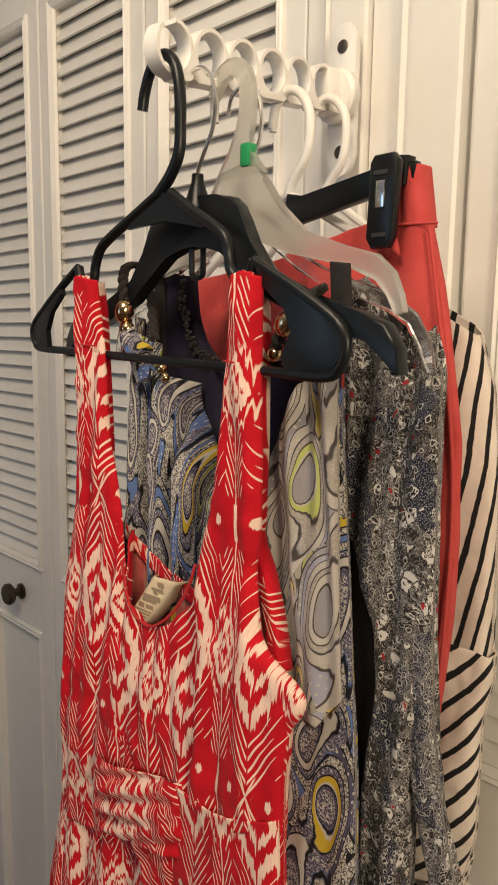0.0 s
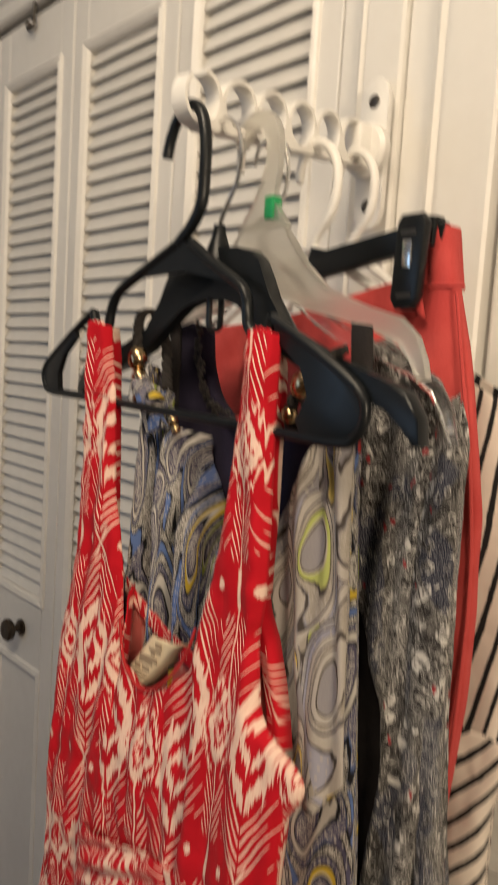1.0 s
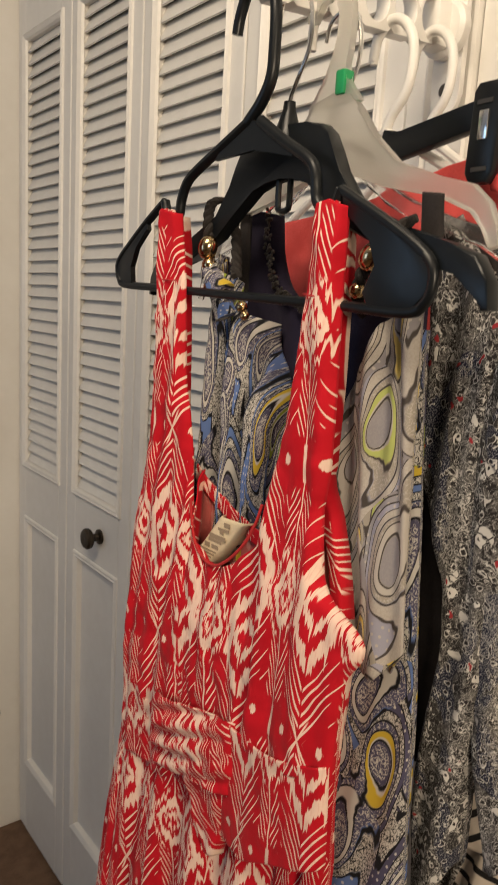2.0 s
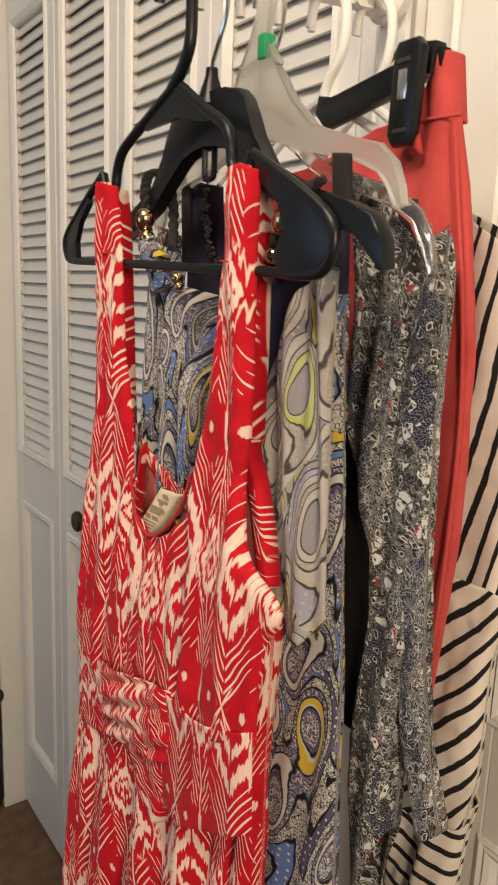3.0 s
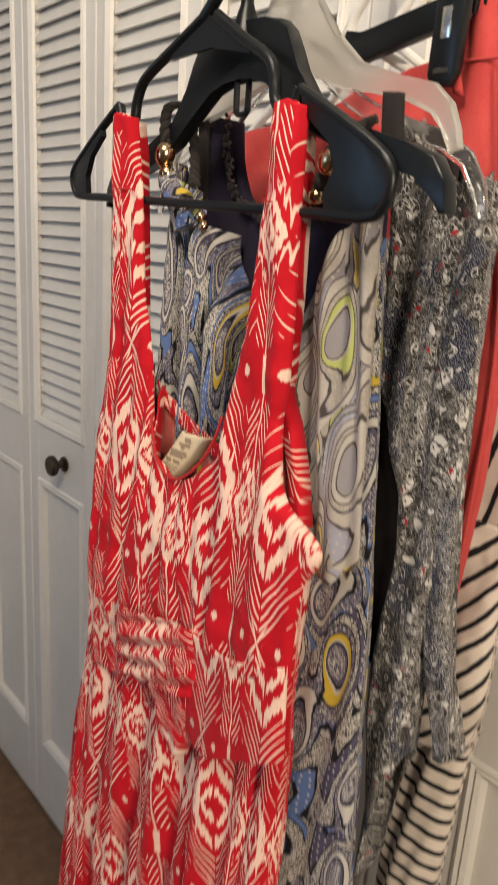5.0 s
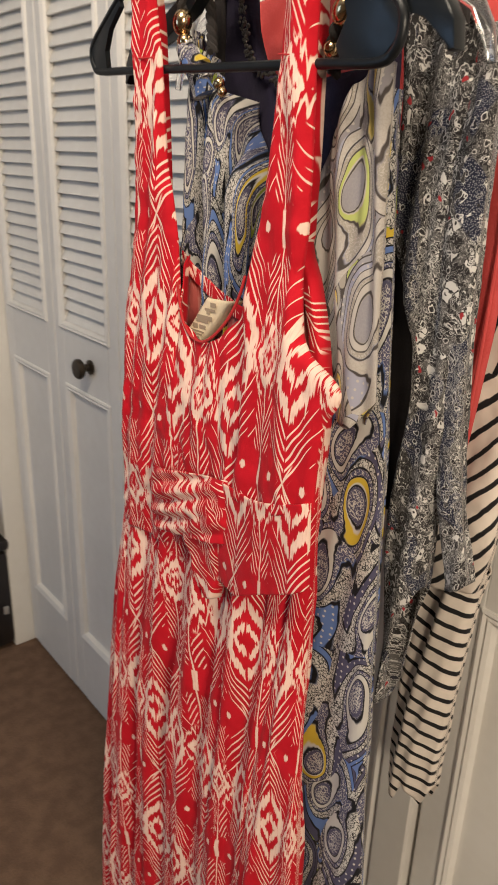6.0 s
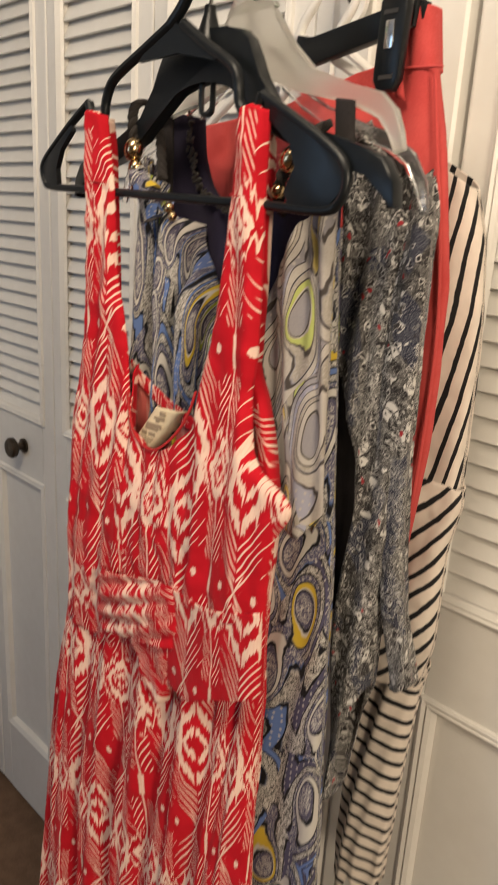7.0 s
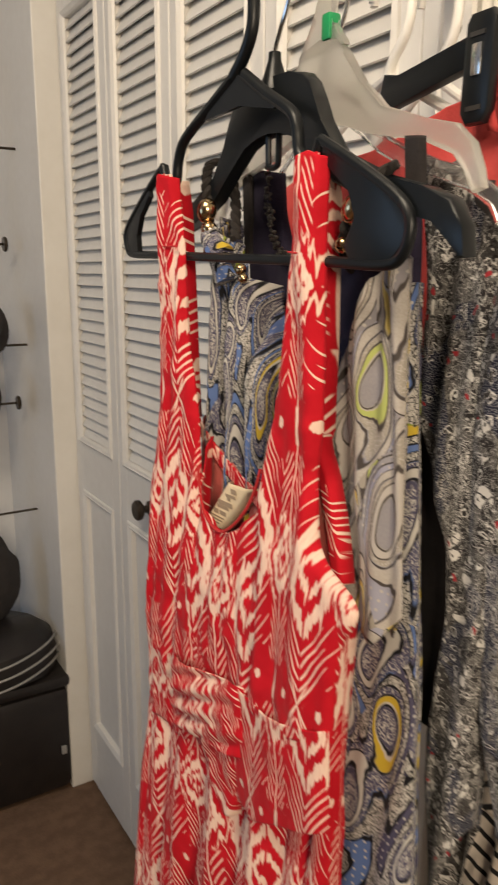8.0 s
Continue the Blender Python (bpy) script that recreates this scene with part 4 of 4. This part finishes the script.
sheet("waist_band", dress, IKAT, [(1.10, 0.440), (0.97, 0.452)], [(1.10, 0.330), (1.02, 0.3255), (0.97, 0.325)], [(0, 1.078), (0.4, 1.080), (0.7, 1.088), (1, 1.100)], [(0, 0.974), (0.3, 0.978), (0.65, 1.002), (1, 1.026)],
      [(1.10, 0.3485), (1.0, 0.349), (0.93, 0.355)], [(0.0020, 14, 0.2, 1.0)], 27, 60, 60, crease=0.002, offset=(0.017, 0.0175), round_edge=0.010)
SK = [(0.0085, 15, 0.08, 0.8), (0.0050, 31, 0.05, 1.0), (0.0018, 71, 0.1, 1.0)]
sheet("skirt", dress, IKAT, [(1.17, 0.645), (1.04, 0.652), (0.95, 0.660), (0.89, 0.669), (0.757, 0.688), (0.557, 0.705), (0.33, 0.726), (0.2, 0.735)],
      [(1.17, 0.334), (1.04, 0.326), (0.99, 0.322), (0.877, 0.316), (0.70, 0.304), (0.45, 0.292), (0.2, 0.282)],
      [(0, 1.0), (0.3, 0.985), (0.6, 0.985), (0.78, 1.04), (0.88, 1.13), (1, 1.165)], [(0, 0.262), (0.3, 0.235), (0.6, 0.205), (1, 0.20)], [(1.17, 0.376), (1.05, 0.370), (1.0, 0.368), (0.93, 0.363), (0.85, 0.358), (0.6, 0.352), (0.2, 0.346)], SK, 31, 110, 150, depth=0.04, crease=0.0018, gather=1.4)
# woven label at the back of the neck
sheet("label", dress, TAG, [(1.225, 0.5095), (1.175, 0.5430)], [(1.225, 0.4705), (1.175, 0.5120)], [(0, 1.2205), (1, 1.2235)], [(0, 1.1790), (1, 1.1785)], [(1.225, 0.3850), (1.175, 0.3760)], [(0.0004, 30, 0, 1)], 2, 10, 14, thick=0.0008, label="cream woven label with printed bars")


def on_label(k, s):
    """A place on the label: k down it, s across it."""
    z = 1.222 - 0.043 * k
    yl, yr = np.interp(z, (1.175, 1.225), (0.5430, 0.5095)), np.interp(z, (1.175, 1.225), (0.5120, 0.4705))
    return Vector((np.interp(z, (1.175, 1.225), (0.3760, 0.3850)) - 0.0014, yl + (yr - yl) * s, z + 0.003 * (s - 0.5) * (1 - k)))


for k, a, b, w in ((0.13, 0.40, 0.62, 0.0020), (0.24, 0.30, 0.72, 0.0012), (0.30, 0.44, 0.58, 0.0016), (0.42, 0.18, 0.82, 0.0020), (0.50, 0.24, 0.76, 0.0014), (0.62, 0.22, 0.44, 0.0020), (0.62, 0.52, 0.80, 0.0018),
                   (0.72, 0.15, 0.85, 0.0006), (0.78, 0.15, 0.85, 0.0006), (0.84, 0.22, 0.80, 0.0006), (0.90, 0.15, 0.70, 0.0006)):
    bm = bmesh.new()
    p, q = on_label(k, a), on_label(k, b)
    way = (q - p).normalized().cross(Vector((1, 0, 0))).normalized() * w
    out = Vector((-0.0003, 0, 0))
    vs = [bm.verts.new(c) for c in (p - way, q - way, q + way, p + way, p - way + out, q - way + out, q + way + out, p + way + out)]
    for f in ((0, 3, 2, 1), (4, 5, 6, 7), (0, 1, 5, 4), (1, 2, 6, 5), (2, 3, 7, 6), (3, 0, 4, 7)):
        bm.faces.new([vs[i] for i in f])
    part("print_bar", bm, TAG_INK, dress, "unreadable dark print")
dressed(dress, turned)

# paisley halter dress
pais = thing("halter_dress", "slate blue paisley cotton halter dress with beaded cords", "dress", at=(0.42, 0.47, 1.45))
PF = [(0.0125, 31, 0.05, 0.8), (0.0055, 64, 0.03, 1.0), (0.0014, 90, 0.1, 1.0)]
sheet("bodice", pais, PAISLEY, [(1.44, 0.588), (1.366, 0.590), (1.28, 0.592), (1.15, 0.598), (1.0, 0.605)], [(1.44, 0.545), (1.40, 0.530), (1.34, 0.50), (1.28, 0.47), (1.15, 0.44), (1.0, 0.43)],
      [(0, 1.432), (0.3, 1.438), (0.6, 1.425), (1, 1.38)], [(0, 1.0), (1, 1.0)], [(1.44, 0.418), (1.30, 0.410), (1.0, 0.412)], PF, 41, 170, 100, crease=0.002, round_edge=0.03, gather=4.0)
sheet("lining_panel", pais, PAISLEY_BACK, [(1.40, 0.386), (1.37, 0.398), (1.331, 0.418), (1.26, 0.434), (1.20, 0.426), (1.15, 0.396), (1.11, 0.378)], [(1.40, 0.350), (1.30, 0.342), (1.208, 0.334), (1.15, 0.327), (1.11, 0.330)],
      [(0, 1.386), (0.5, 1.405), (1, 1.40)], [(0, 1.165), (0.15, 1.146), (0.4, 1.134), (0.7, 1.136), (1, 1.160)], [(1.41, 0.430), (1.25, 0.424), (1.12, 0.420)], [(0.0060, 24, -0.18, 0.8), (0.0025, 60, -0.1, 1.0)], 43, 64, 90, depth=0.012, crease=0.0015, gather=1.3, label="pale greyish lining panel hanging loose")
sheet("skirt", pais, PAISLEY, [(1.36, 0.60), (1.2, 0.60), (1.0, 0.605), (0.6, 0.62), (0.15, 0.64)], [(1.36, 0.346), (1.329, 0.341), (1.21, 0.327), (1.09, 0.315), (0.92, 0.304), (0.79, 0.293), (0.677, 0.281), (0.4, 0.270), (0.15, 0.262)],
      [(0, 1.30), (0.4, 1.18), (0.7, 1.26), (0.88, 1.37), (1, 1.385)], [(0, 0.15), (1, 0.13)], [(1.36, 0.438), (1.0, 0.428), (0.6, 0.418), (0.15, 0.412)], [(0.0060, 13, 0.06, 0.9), (0.0022, 37, 0.1, 1.0)], 45, 90, 150, depth=0.03, crease=0.0015)


def cord(parent, pts, r, name="cord"):
    """Two strands twisted together."""
    path = spline(pts, 12)
    for ph in (0, math.pi):
        bm = bmesh.new()
        tw = [p + Vector((math.cos(i * 0.62 + ph), math.sin(i * 0.62 + ph), 0)) * r * 0.7 for i, p in enumerate(path)]
        tube(bm, tw, r, 6, smooth=False)
        lay = bm.loops.layers.uv.new("flat")
        part(name, bm, CORD, parent)


def bead(parent, at, r, long=1.0, tilt=(0, 0, 1)):
    bm = lathe(bmesh.new(), [(-r * long * math.cos(a), max(r * math.sin(a), 0.0004)) for a in np.linspace(0, math.pi, 11)], at, tilt, 16)
    part("bead", bm, GOLD, parent, "shiny gold metal bead")


cord(pais, [(0.405, 0.5720, 1.425), (0.404, 0.5740, 1.448), (0.405, 0.5780, 1.468), (0.409, 0.5780, 1.480), (0.420, 0.5760, 1.482), (0.424, 0.5700, 1.472), (0.424, 0.5620, 1.452), (0.420, 0.5540, 1.432), (0.414, 0.5440, 1.418)], 0.0030)
bead(pais, (0.402, 0.5720, 1.4415), 0.0085, 1.25, (0.1, -0.25, 1))
bead(pais, (0.402, 0.5680, 1.4265), 0.0070, 1.0)
bead(pais, (0.400, 0.5610, 1.4075), 0.0068, 1.15, (0, 0.4, 1))
bead(pais, (0.410, 0.5280, 1.393), 0.0050)
bead(pais, (0.408, 0.5210, 1.386), 0.0042)
# gathered knot where the cord meets the cloth
for k in range(3):
    tube_pts = [(0.404, 0.574 - 0.004 * k, 1.425), (0.400, 0.562 - 0.006 * k, 1.416 - 0.006 * k), (0.404, 0.545 - 0.002 * k, 1.404 - 0.010 * k)]
    bm = tube(bmesh.new(), tube_pts, (0.006, 0.010), 10)
    lay = bm.loops.layers.uv.new("flat")
    for f in bm.faces:
        for l in f.loops:
            l[lay].uv = (l.vert.co.y * 2 + k, l.vert.co.z * 2)
    part("knot", bm, PAISLEY, pais)
cord(pais, [(0.418, 0.356, 1.456), (0.412, 0.372, 1.444), (0.410, 0.386, 1.428), (0.414, 0.398, 1.410), (0.424, 0.402, 1.392)], 0.0030)
bead(pais, (0.410, 0.383, 1.431), 0.0088, 1.25, (0, -0.7, 1))
bead(pais, (0.413, 0.397, 1.409), 0.0060)
dressed(pais)

# navy tank top with a beaded neck
tank = thing("tank_top", "dark navy knit top with a beaded neckline", "top", at=(0.465, 0.47, 1.47))
sheet("front", tank, NAVY, [(1.48, 0.588), (1.40, 0.590), (1.30, 0.595), (0.9, 0.60)], [(1.48, 0.552), (1.44, 0.545), (1.41, 0.530), (1.39, 0.50), (1.30, 0.47), (0.9, 0.46)],
      [(0, 1.470), (0.5, 1.478), (1, 1.474)], [(0, 0.9), (1, 0.9)], [(1.48, 0.456), (1.3, 0.448), (0.9, 0.45)], [(0.003, 14, 0.1, 1.0)], 51, 40, 80, crease=0.0015)
sheet("front", tank, NAVY, [(1.46, 0.412), (1.43, 0.416), (1.40, 0.44), (1.385, 0.50), (1.30, 0.52), (0.9, 0.52)], [(1.46, 0.385), (1.40, 0.378), (1.30, 0.372), (0.9, 0.37)],
      [(0, 1.395), (0.5, 1.40), (1, 1.455)], [(0, 0.9), (1, 0.9)], [(1.48, 0.458), (1.3, 0.450), (0.9, 0.45)], [(0.003, 14, -0.1, 1.0)], 52, 40, 80, crease=0.0015)
rng = random.Random(4)
neck = spline([(0.450, 0.552, 1.474), (0.448, 0.545, 1.440), (0.446, 0.530, 1.414), (0.445, 0.505, 1.400), (0.445, 0.47, 1.394), (0.446, 0.440, 1.402), (0.449, 0.420, 1.424)], 12)
bm = bmesh.new()
for i, p in enumerate(neck):
    for k in range(3):
        q = p + Vector((rng.uniform(-0.002, 0.001), rng.uniform(-0.004, 0.004), rng.uniform(-0.004, 0.004)))
        bmesh.ops.create_icosphere(bm, subdivisions=1, radius=rng.uniform(0.0012, 0.0022), matrix=Matrix.Translation(q))
part("bead_trim", bm, STEEL, tank, "dark glass bead trim along the neckline")
dressed(tank)

# black top, of which a narrow fold shows
bt = thing("black_top", "plain black top hanging between two print garments", "top", at=(0.455, 0.37, 1.48))
sheet("front", bt, BLACK_CLOTH, [(1.46, 0.372), (1.40, 0.380), (1.25, 0.398), (1.2, 0.396), (1.1, 0.378), (0.9, 0.365)], [(1.46, 0.340), (1.25, 0.335), (1.18, 0.32), (0.9, 0.31)],
      [(0, 1.455), (1, 1.45)], [(0, 1.04), (1, 1.04)], [(1.46, 0.490), (1.2, 0.486), (0.9, 0.490)], [(0.002, 22, 0.1, 1.0)], 55, 24, 80, depth=0.006)
sheet("strap", bt, BLACK_CLOTH, [(1.50, 0.364), (1.44, 0.362)], [(1.50, 0.345), (1.44, 0.342)], [(0, 1.474), (1, 1.472)], [(0, 1.440), (1, 1.440)], [(1.5, 0.428), (1.44, 0.432)], [(0.0005, 22, 0.1, 1.0)], 56, 10, 16, depth=0.006)
sheet("strap", bt, BLACK_CLOTH, [(1.49, 0.590), (1.40, 0.588)], [(1.49, 0.574), (1.40, 0.572)], [(0, 1.480), (1, 1.482)], [(0, 1.40), (1, 1.40)], [(1.5, 0.446), (1.40, 0.448)], [(0.0005, 22, 0.1, 1.0)], 57, 8, 16, depth=0.004)
dressed(bt)

# bandana print blouse
bl = thing("print_blouse", "charcoal and white bandana print blouse with long sleeves", "blouse", at=(0.48, 0.36, 1.46))
GF = [(0.0050, 18, 0.12, 0.9), (0.0028, 41, 0.08, 1.0)]
sheet("body", bl, BANDANA, [(1.47, 0.400), (1.38, 0.386), (1.30, 0.386), (1.25, 0.370), (1.2, 0.347), (1.15, 0.342), (1.1, 0.350), (1.04, 0.356), (0.98, 0.352), (0.86, 0.345), (0.78, 0.345)],
      [(1.47, 0.345), (1.445, 0.322), (1.41, 0.291), (1.384, 0.287), (1.286, 0.286), (1.214, 0.287), (1.136, 0.288), (1.0, 0.290), (0.78, 0.305)],
      [(0, 1.466), (0.35, 1.470), (0.7, 1.452), (1, 1.412)], [(0, 0.835), (0.3, 0.86), (0.65, 0.93), (1, 0.985)], [(1.47, 0.478), (1.3, 0.470), (1.0, 0.472), (0.8, 0.474)], GF, 61, 60, 140, depth=0.03, crease=0.002)
sheet("sleeve", bl, BANDANA, [(1.43, 0.322), (1.3, 0.330), (1.15, 0.322), (1.0, 0.292)], [(1.43, 0.297), (1.40, 0.287), (1.29, 0.283), (1.214, 0.284), (1.136, 0.281), (1.057, 0.270), (1.0, 0.254)],
      [(0, 1.425), (0.5, 1.432), (1, 1.405)], [(0, 0.992), (0.5, 0.998), (1, 1.008)], [(1.43, 0.474), (1.3, 0.468), (1.15, 0.476), (1.0, 0.482)], [(0.003, 30, 0.1, 1.0)], 63, 26, 110, depth=0.02, crease=0.003, offset=(0.3, 0.11))
dressed(bl)

# coral trousers
tr = thing("trousers", "coral red cotton trousers held by the waist in clips", "trousers", at=(0.545, 0.38, 1.55))
sheet("leg", tr, CORAL, [(1.56, 0.420), (1.52, 0.460), (1.50, 0.56), (1.47, 0.68), (1.2, 0.66), (0.9, 0.58)], [(1.56, 0.352), (1.51, 0.341), (1.447, 0.322), (1.38, 0.307), (1.34, 0.298), (1.27, 0.295), (1.20, 0.297), (1.12, 0.305), (0.9, 0.330)],
      [(0, 1.478), (0.3, 1.492), (0.6, 1.522), (0.85, 1.556), (1, 1.553)], [(0, 1.02), (1, 1.03)], [(1.56, 0.540), (1.3, 0.522), (0.9, 0.53)], [(0.0042, 11, 0.22, 0.9), (0.0018, 29, 0.1, 1.0)], 71, 90, 120, depth=0.025, crease=0.0018)
sheet("waistband", tr, CORAL, [(1.56, 0.386), (1.50, 0.380)], [(1.56, 0.351), (1.505, 0.341)], [(0, 1.556), (1, 1.558)], [(0, 1.512), (1, 1.510)], [(1.56, 0.5395), (1.50, 0.5378)], [(0.001, 20, 0.1, 1.0)], 72, 20, 24, depth=0.026, offset=(0.2, 0.2), label="stitched coral waistband")
sheet("belt_loop", tr, CORAL, [(1.56, 0.392), (1.48, 0.380)], [(1.56, 0.384), (1.48, 0.370)], [(0, 1.552), (1, 1.552)], [(0, 1.488), (1, 1.486)], [(1.56, 0.526), (1.52, 0.520), (1.48, 0.528)], [(0.0004, 20, 0.1, 1.0)], 73, 6, 14, depth=0.004)
part("side_seam", tube(bmesh.new(), [(0.5360, 0.352, 1.505), (0.5345, 0.341, 1.45), (0.5300, 0.325, 1.38), (0.5265, 0.314, 1.30), (0.5250, 0.314, 1.20), (0.5260, 0.320, 1.10)], 0.0016, 8), CORAL, tr, "raised side seam")
part("band_seam", tube(bmesh.new(), [(0.5365, 0.346, 1.510), (0.5365, 0.362, 1.511), (0.5365, 0.380, 1.512)], 0.0011, 8), CORAL, tr, "stitched lower edge of the waistband")
dressed(tr, lambda co: Vector((0.033, 0.026, 1.423)).lerp(co, 0.970))

# striped shirt
sh = thing("striped_shirt", "cream and black striped jersey shirt with long sleeves", "shirt", at=(0.60, 0.36, 1.47))
sheet("yoke", sh, STRIPE, [(1.475, 0.47), (1.3, 0.46), (1.1, 0.44)], [(1.475, 0.372), (1.454, 0.352), (1.429, 0.326), (1.38, 0.310), (1.28, 0.302), (1.143, 0.296), (1.1, 0.305)],
      [(0, 1.47), (0.6, 1.462), (0.85, 1.448), (1, 1.425)], [(0, 1.10), (1, 1.09)], [(1.475, 0.598), (1.3, 0.575), (1.1, 0.565)], [(0.004, 15, 0.1, 1.0)], 81, 50, 90, depth=0.035, turn=math.radians(78), crease=0.002)
sheet("bodice", sh, STRIPE, [(1.20, 0.42), (1.0, 0.40), (0.9, 0.40)], [(1.20, 0.300), (1.143, 0.293), (1.10, 0.300), (1.0, 0.296), (0.94, 0.310), (0.9, 0.318)],
      [(0, 1.18), (1, 1.16)], [(0, 0.93), (1, 0.945)], [(1.2, 0.568), (1.0, 0.555), (0.9, 0.565)], [(0.005, 16, 0.35, 1.0)], 85, 50, 70, depth=0.03, turn=math.radians(42), crease=0.003)
sheet("lower_part", sh, STRIPE, [(1.0, 0.41), (0.9, 0.405), (0.75, 0.395), (0.6, 0.392)], [(1.0, 0.300), (0.93, 0.308), (0.764, 0.306), (0.66, 0.308), (0.6, 0.312)],
      [(0, 0.99), (1, 0.96)], [(0, 0.640), (0.35, 0.632), (0.52, 0.662), (0.62, 0.655), (0.85, 0.640), (1, 0.672)], [(1.0, 0.572), (0.8, 0.565), (0.6, 0.570)], [(0.0065, 18, 0.05, 0.8), (0.002, 44, 0.1, 1.0)], 87, 60, 90, depth=0.035, turn=math.radians(-6), crease=0.002)
dressed(sh, lambda co: co + Vector((0, -0.016 * min(1.0, max(0.0, (1.46 - co.z) / 0.15)) * min(1.0, max(0.0, (co.z - 0.70) / 0.25)), 0)))

# the room stands a little askew to the hangers
ASKEW = Matrix.Translation((DX, 1.15, 0)) @ Matrix.Rotation(radians(1.1), 4, "Z") @ Matrix.Translation((-DX, -1.15, 0))
for ob in [o for o in scene.objects if o.parent is None and (o.get("kind") == "structure" or o.name in ("pivot_bracket",))]:
    ob.matrix_basis = ASKEW @ ob.matrix_basis

# ---- the far corner: a hat stand with bags under it ----
st = thing("hat_stand", "black metal stand with straight arms and end caps", "hat stand", at=(0.36, 1.93, 0))
SI = Matrix.Translation((-0.36, -1.93, 0))
bm = lathe(bmesh.new(), [(0, 0.15), (0.012, 0.15), (0.018, 0.13), (0.02, 0.02)], (0.36, 1.93, 0), (0, 0, 1), 32)
hang("base", bm, BRONZE, st, SI)
hang("pole", tube(bmesh.new(), [(0.36, 1.93, 0.01), (0.36, 1.93, 1.0), (0.36, 1.93, 1.85)], 0.011, 14), BRONZE, st, SI)
for x, z in ((0.592, 1.684), (0.543, 1.457), (0.605, 1.206), (0.551, 1.055), (0.612, 0.758)):
    hang("arm", tube(bmesh.new(), [(0.36, 1.93, z - 0.002), (x, 1.93, z)], 0.0032, 8), BRONZE, st, SI)
    hang("end_cap", lathe(bmesh.new(), [(0, 0.017), (0.004, 0.019), (0.008, 0.017)], (x - 0.002, 1.93, z), (1, 0, 0), 20), BRONZE, st, SI)


def hat(at, r, h, label, squash=1.0):
    o = thing("hat", label, "hat", "hats on the stand", at=at)
    bm = lathe(bmesh.new(), [(0, r), (0.004, r * 1.0), (0.008, r * 0.66), (h * 0.5, r * 0.60), (h * 0.85, r * 0.5), (h, r * 0.3), (h * 1.01, 0.004)], (0, 0, 0), (0.25, -0.9, 0.3), 28)
    for v in bm.verts:
        v.co += Vector((0, 0, 1)) * 0.008 * noise.noise(v.co * 20)
    part("crown", bm, FELT, o)
    part("ribbon", lathe(bmesh.new(), [(0.010, r * 0.67), (0.03, r * 0.65)], (0, 0, 0), (0.25, -0.9, 0.3), 28), LEATHER, o, "dark band round the crown")


hat((0.455, 1.90, 1.26), 0.085, 0.07, "dark brown felt hat hanging on the stand")
hat((0.430, 1.90, 1.09), 0.08, 0.06, "navy blue felt cap hanging on the stand")

case = thing("suitcase", "black leather-look suitcase standing on the carpet", "suitcase", at=(0.43, 1.85, 0))
KI = Matrix.Translation((-0.43, -1.85, 0))
hang("body", boxed(0.20, 0.592, 1.735, 1.99, 0.012, 0.315, bevel=0.022), LEATHER, case, KI)
hang("lid", boxed(0.196, 0.596, 1.731, 1.994, 0.317, 0.352, bevel=0.014), LEATHER, case, KI)
for x in (0.24, 0.55):
    hang("foot", lathe(bmesh.new(), [(0, 0.012), (0.014, 0.012)], (x, 1.78, 0), (0, 0, 1), 12), LEATHER, case, KI)
hang("latch", boxed(0.560, 0.574, 1.727, 1.733, 0.125, 0.150, bevel=0.002), SILVER, case, KI, "small silver latch")

bag = thing("round_bag", "black round bag with silver piping lying on the suitcase", "bag", at=(0.44, 1.86, 0.352))
GI = Matrix.Translation((-0.44, -1.86, -0.352))
bm = lathe(bmesh.new(), [(0, 0.13), (0.01, 0.148), (0.05, 0.152), (0.09, 0.14), (0.12, 0.10), (0.13, 0.03)], (0.44, 1.86, 0.352), (0, 0, 1), 36)
for v in bm.verts:
    v.co += Vector((1, 1, 0.4)) * 0.012 * noise.noise(v.co * 9)
hang("body", bm, LEATHER, bag, GI)
for z, r in ((0.375, 0.156), (0.405, 0.158), (0.432, 0.150)):
    pts = [(0.44 + r * math.cos(a), 1.86 + r * math.sin(a), z - 0.016 * math.sin(a * 2)) for a in np.linspace(-2.6, 0.3, 14)]
    hang("piping", tube(bmesh.new(), pts, 0.0028, 6), SILVER, bag, GI)
pouch = thing("soft_pouch", "soft dark grey pouch standing on the round bag", "bag", at=(0.42, 1.90, 0.47))
bm = bmesh.new()
bmesh.ops.create_icosphere(bm, subdivisions=4, radius=1.0)
for v in bm.verts:
    v.co = Vector((v.co.x * 0.10, v.co.y * 0.06, v.co.z * 0.13 + 0.12)) * (1 + 0.08 * noise.noise(v.co * 2.2))
part("body", bm, FELT, pouch)
cordp = tube(bmesh.new(), [(-0.03, -0.01, 0.22), (-0.01, -0.02, 0.30), (0.03, -0.01, 0.285), (0.04, -0.01, 0.22)], 0.005, 8)
part("handle", cordp, LEATHER, pouch)
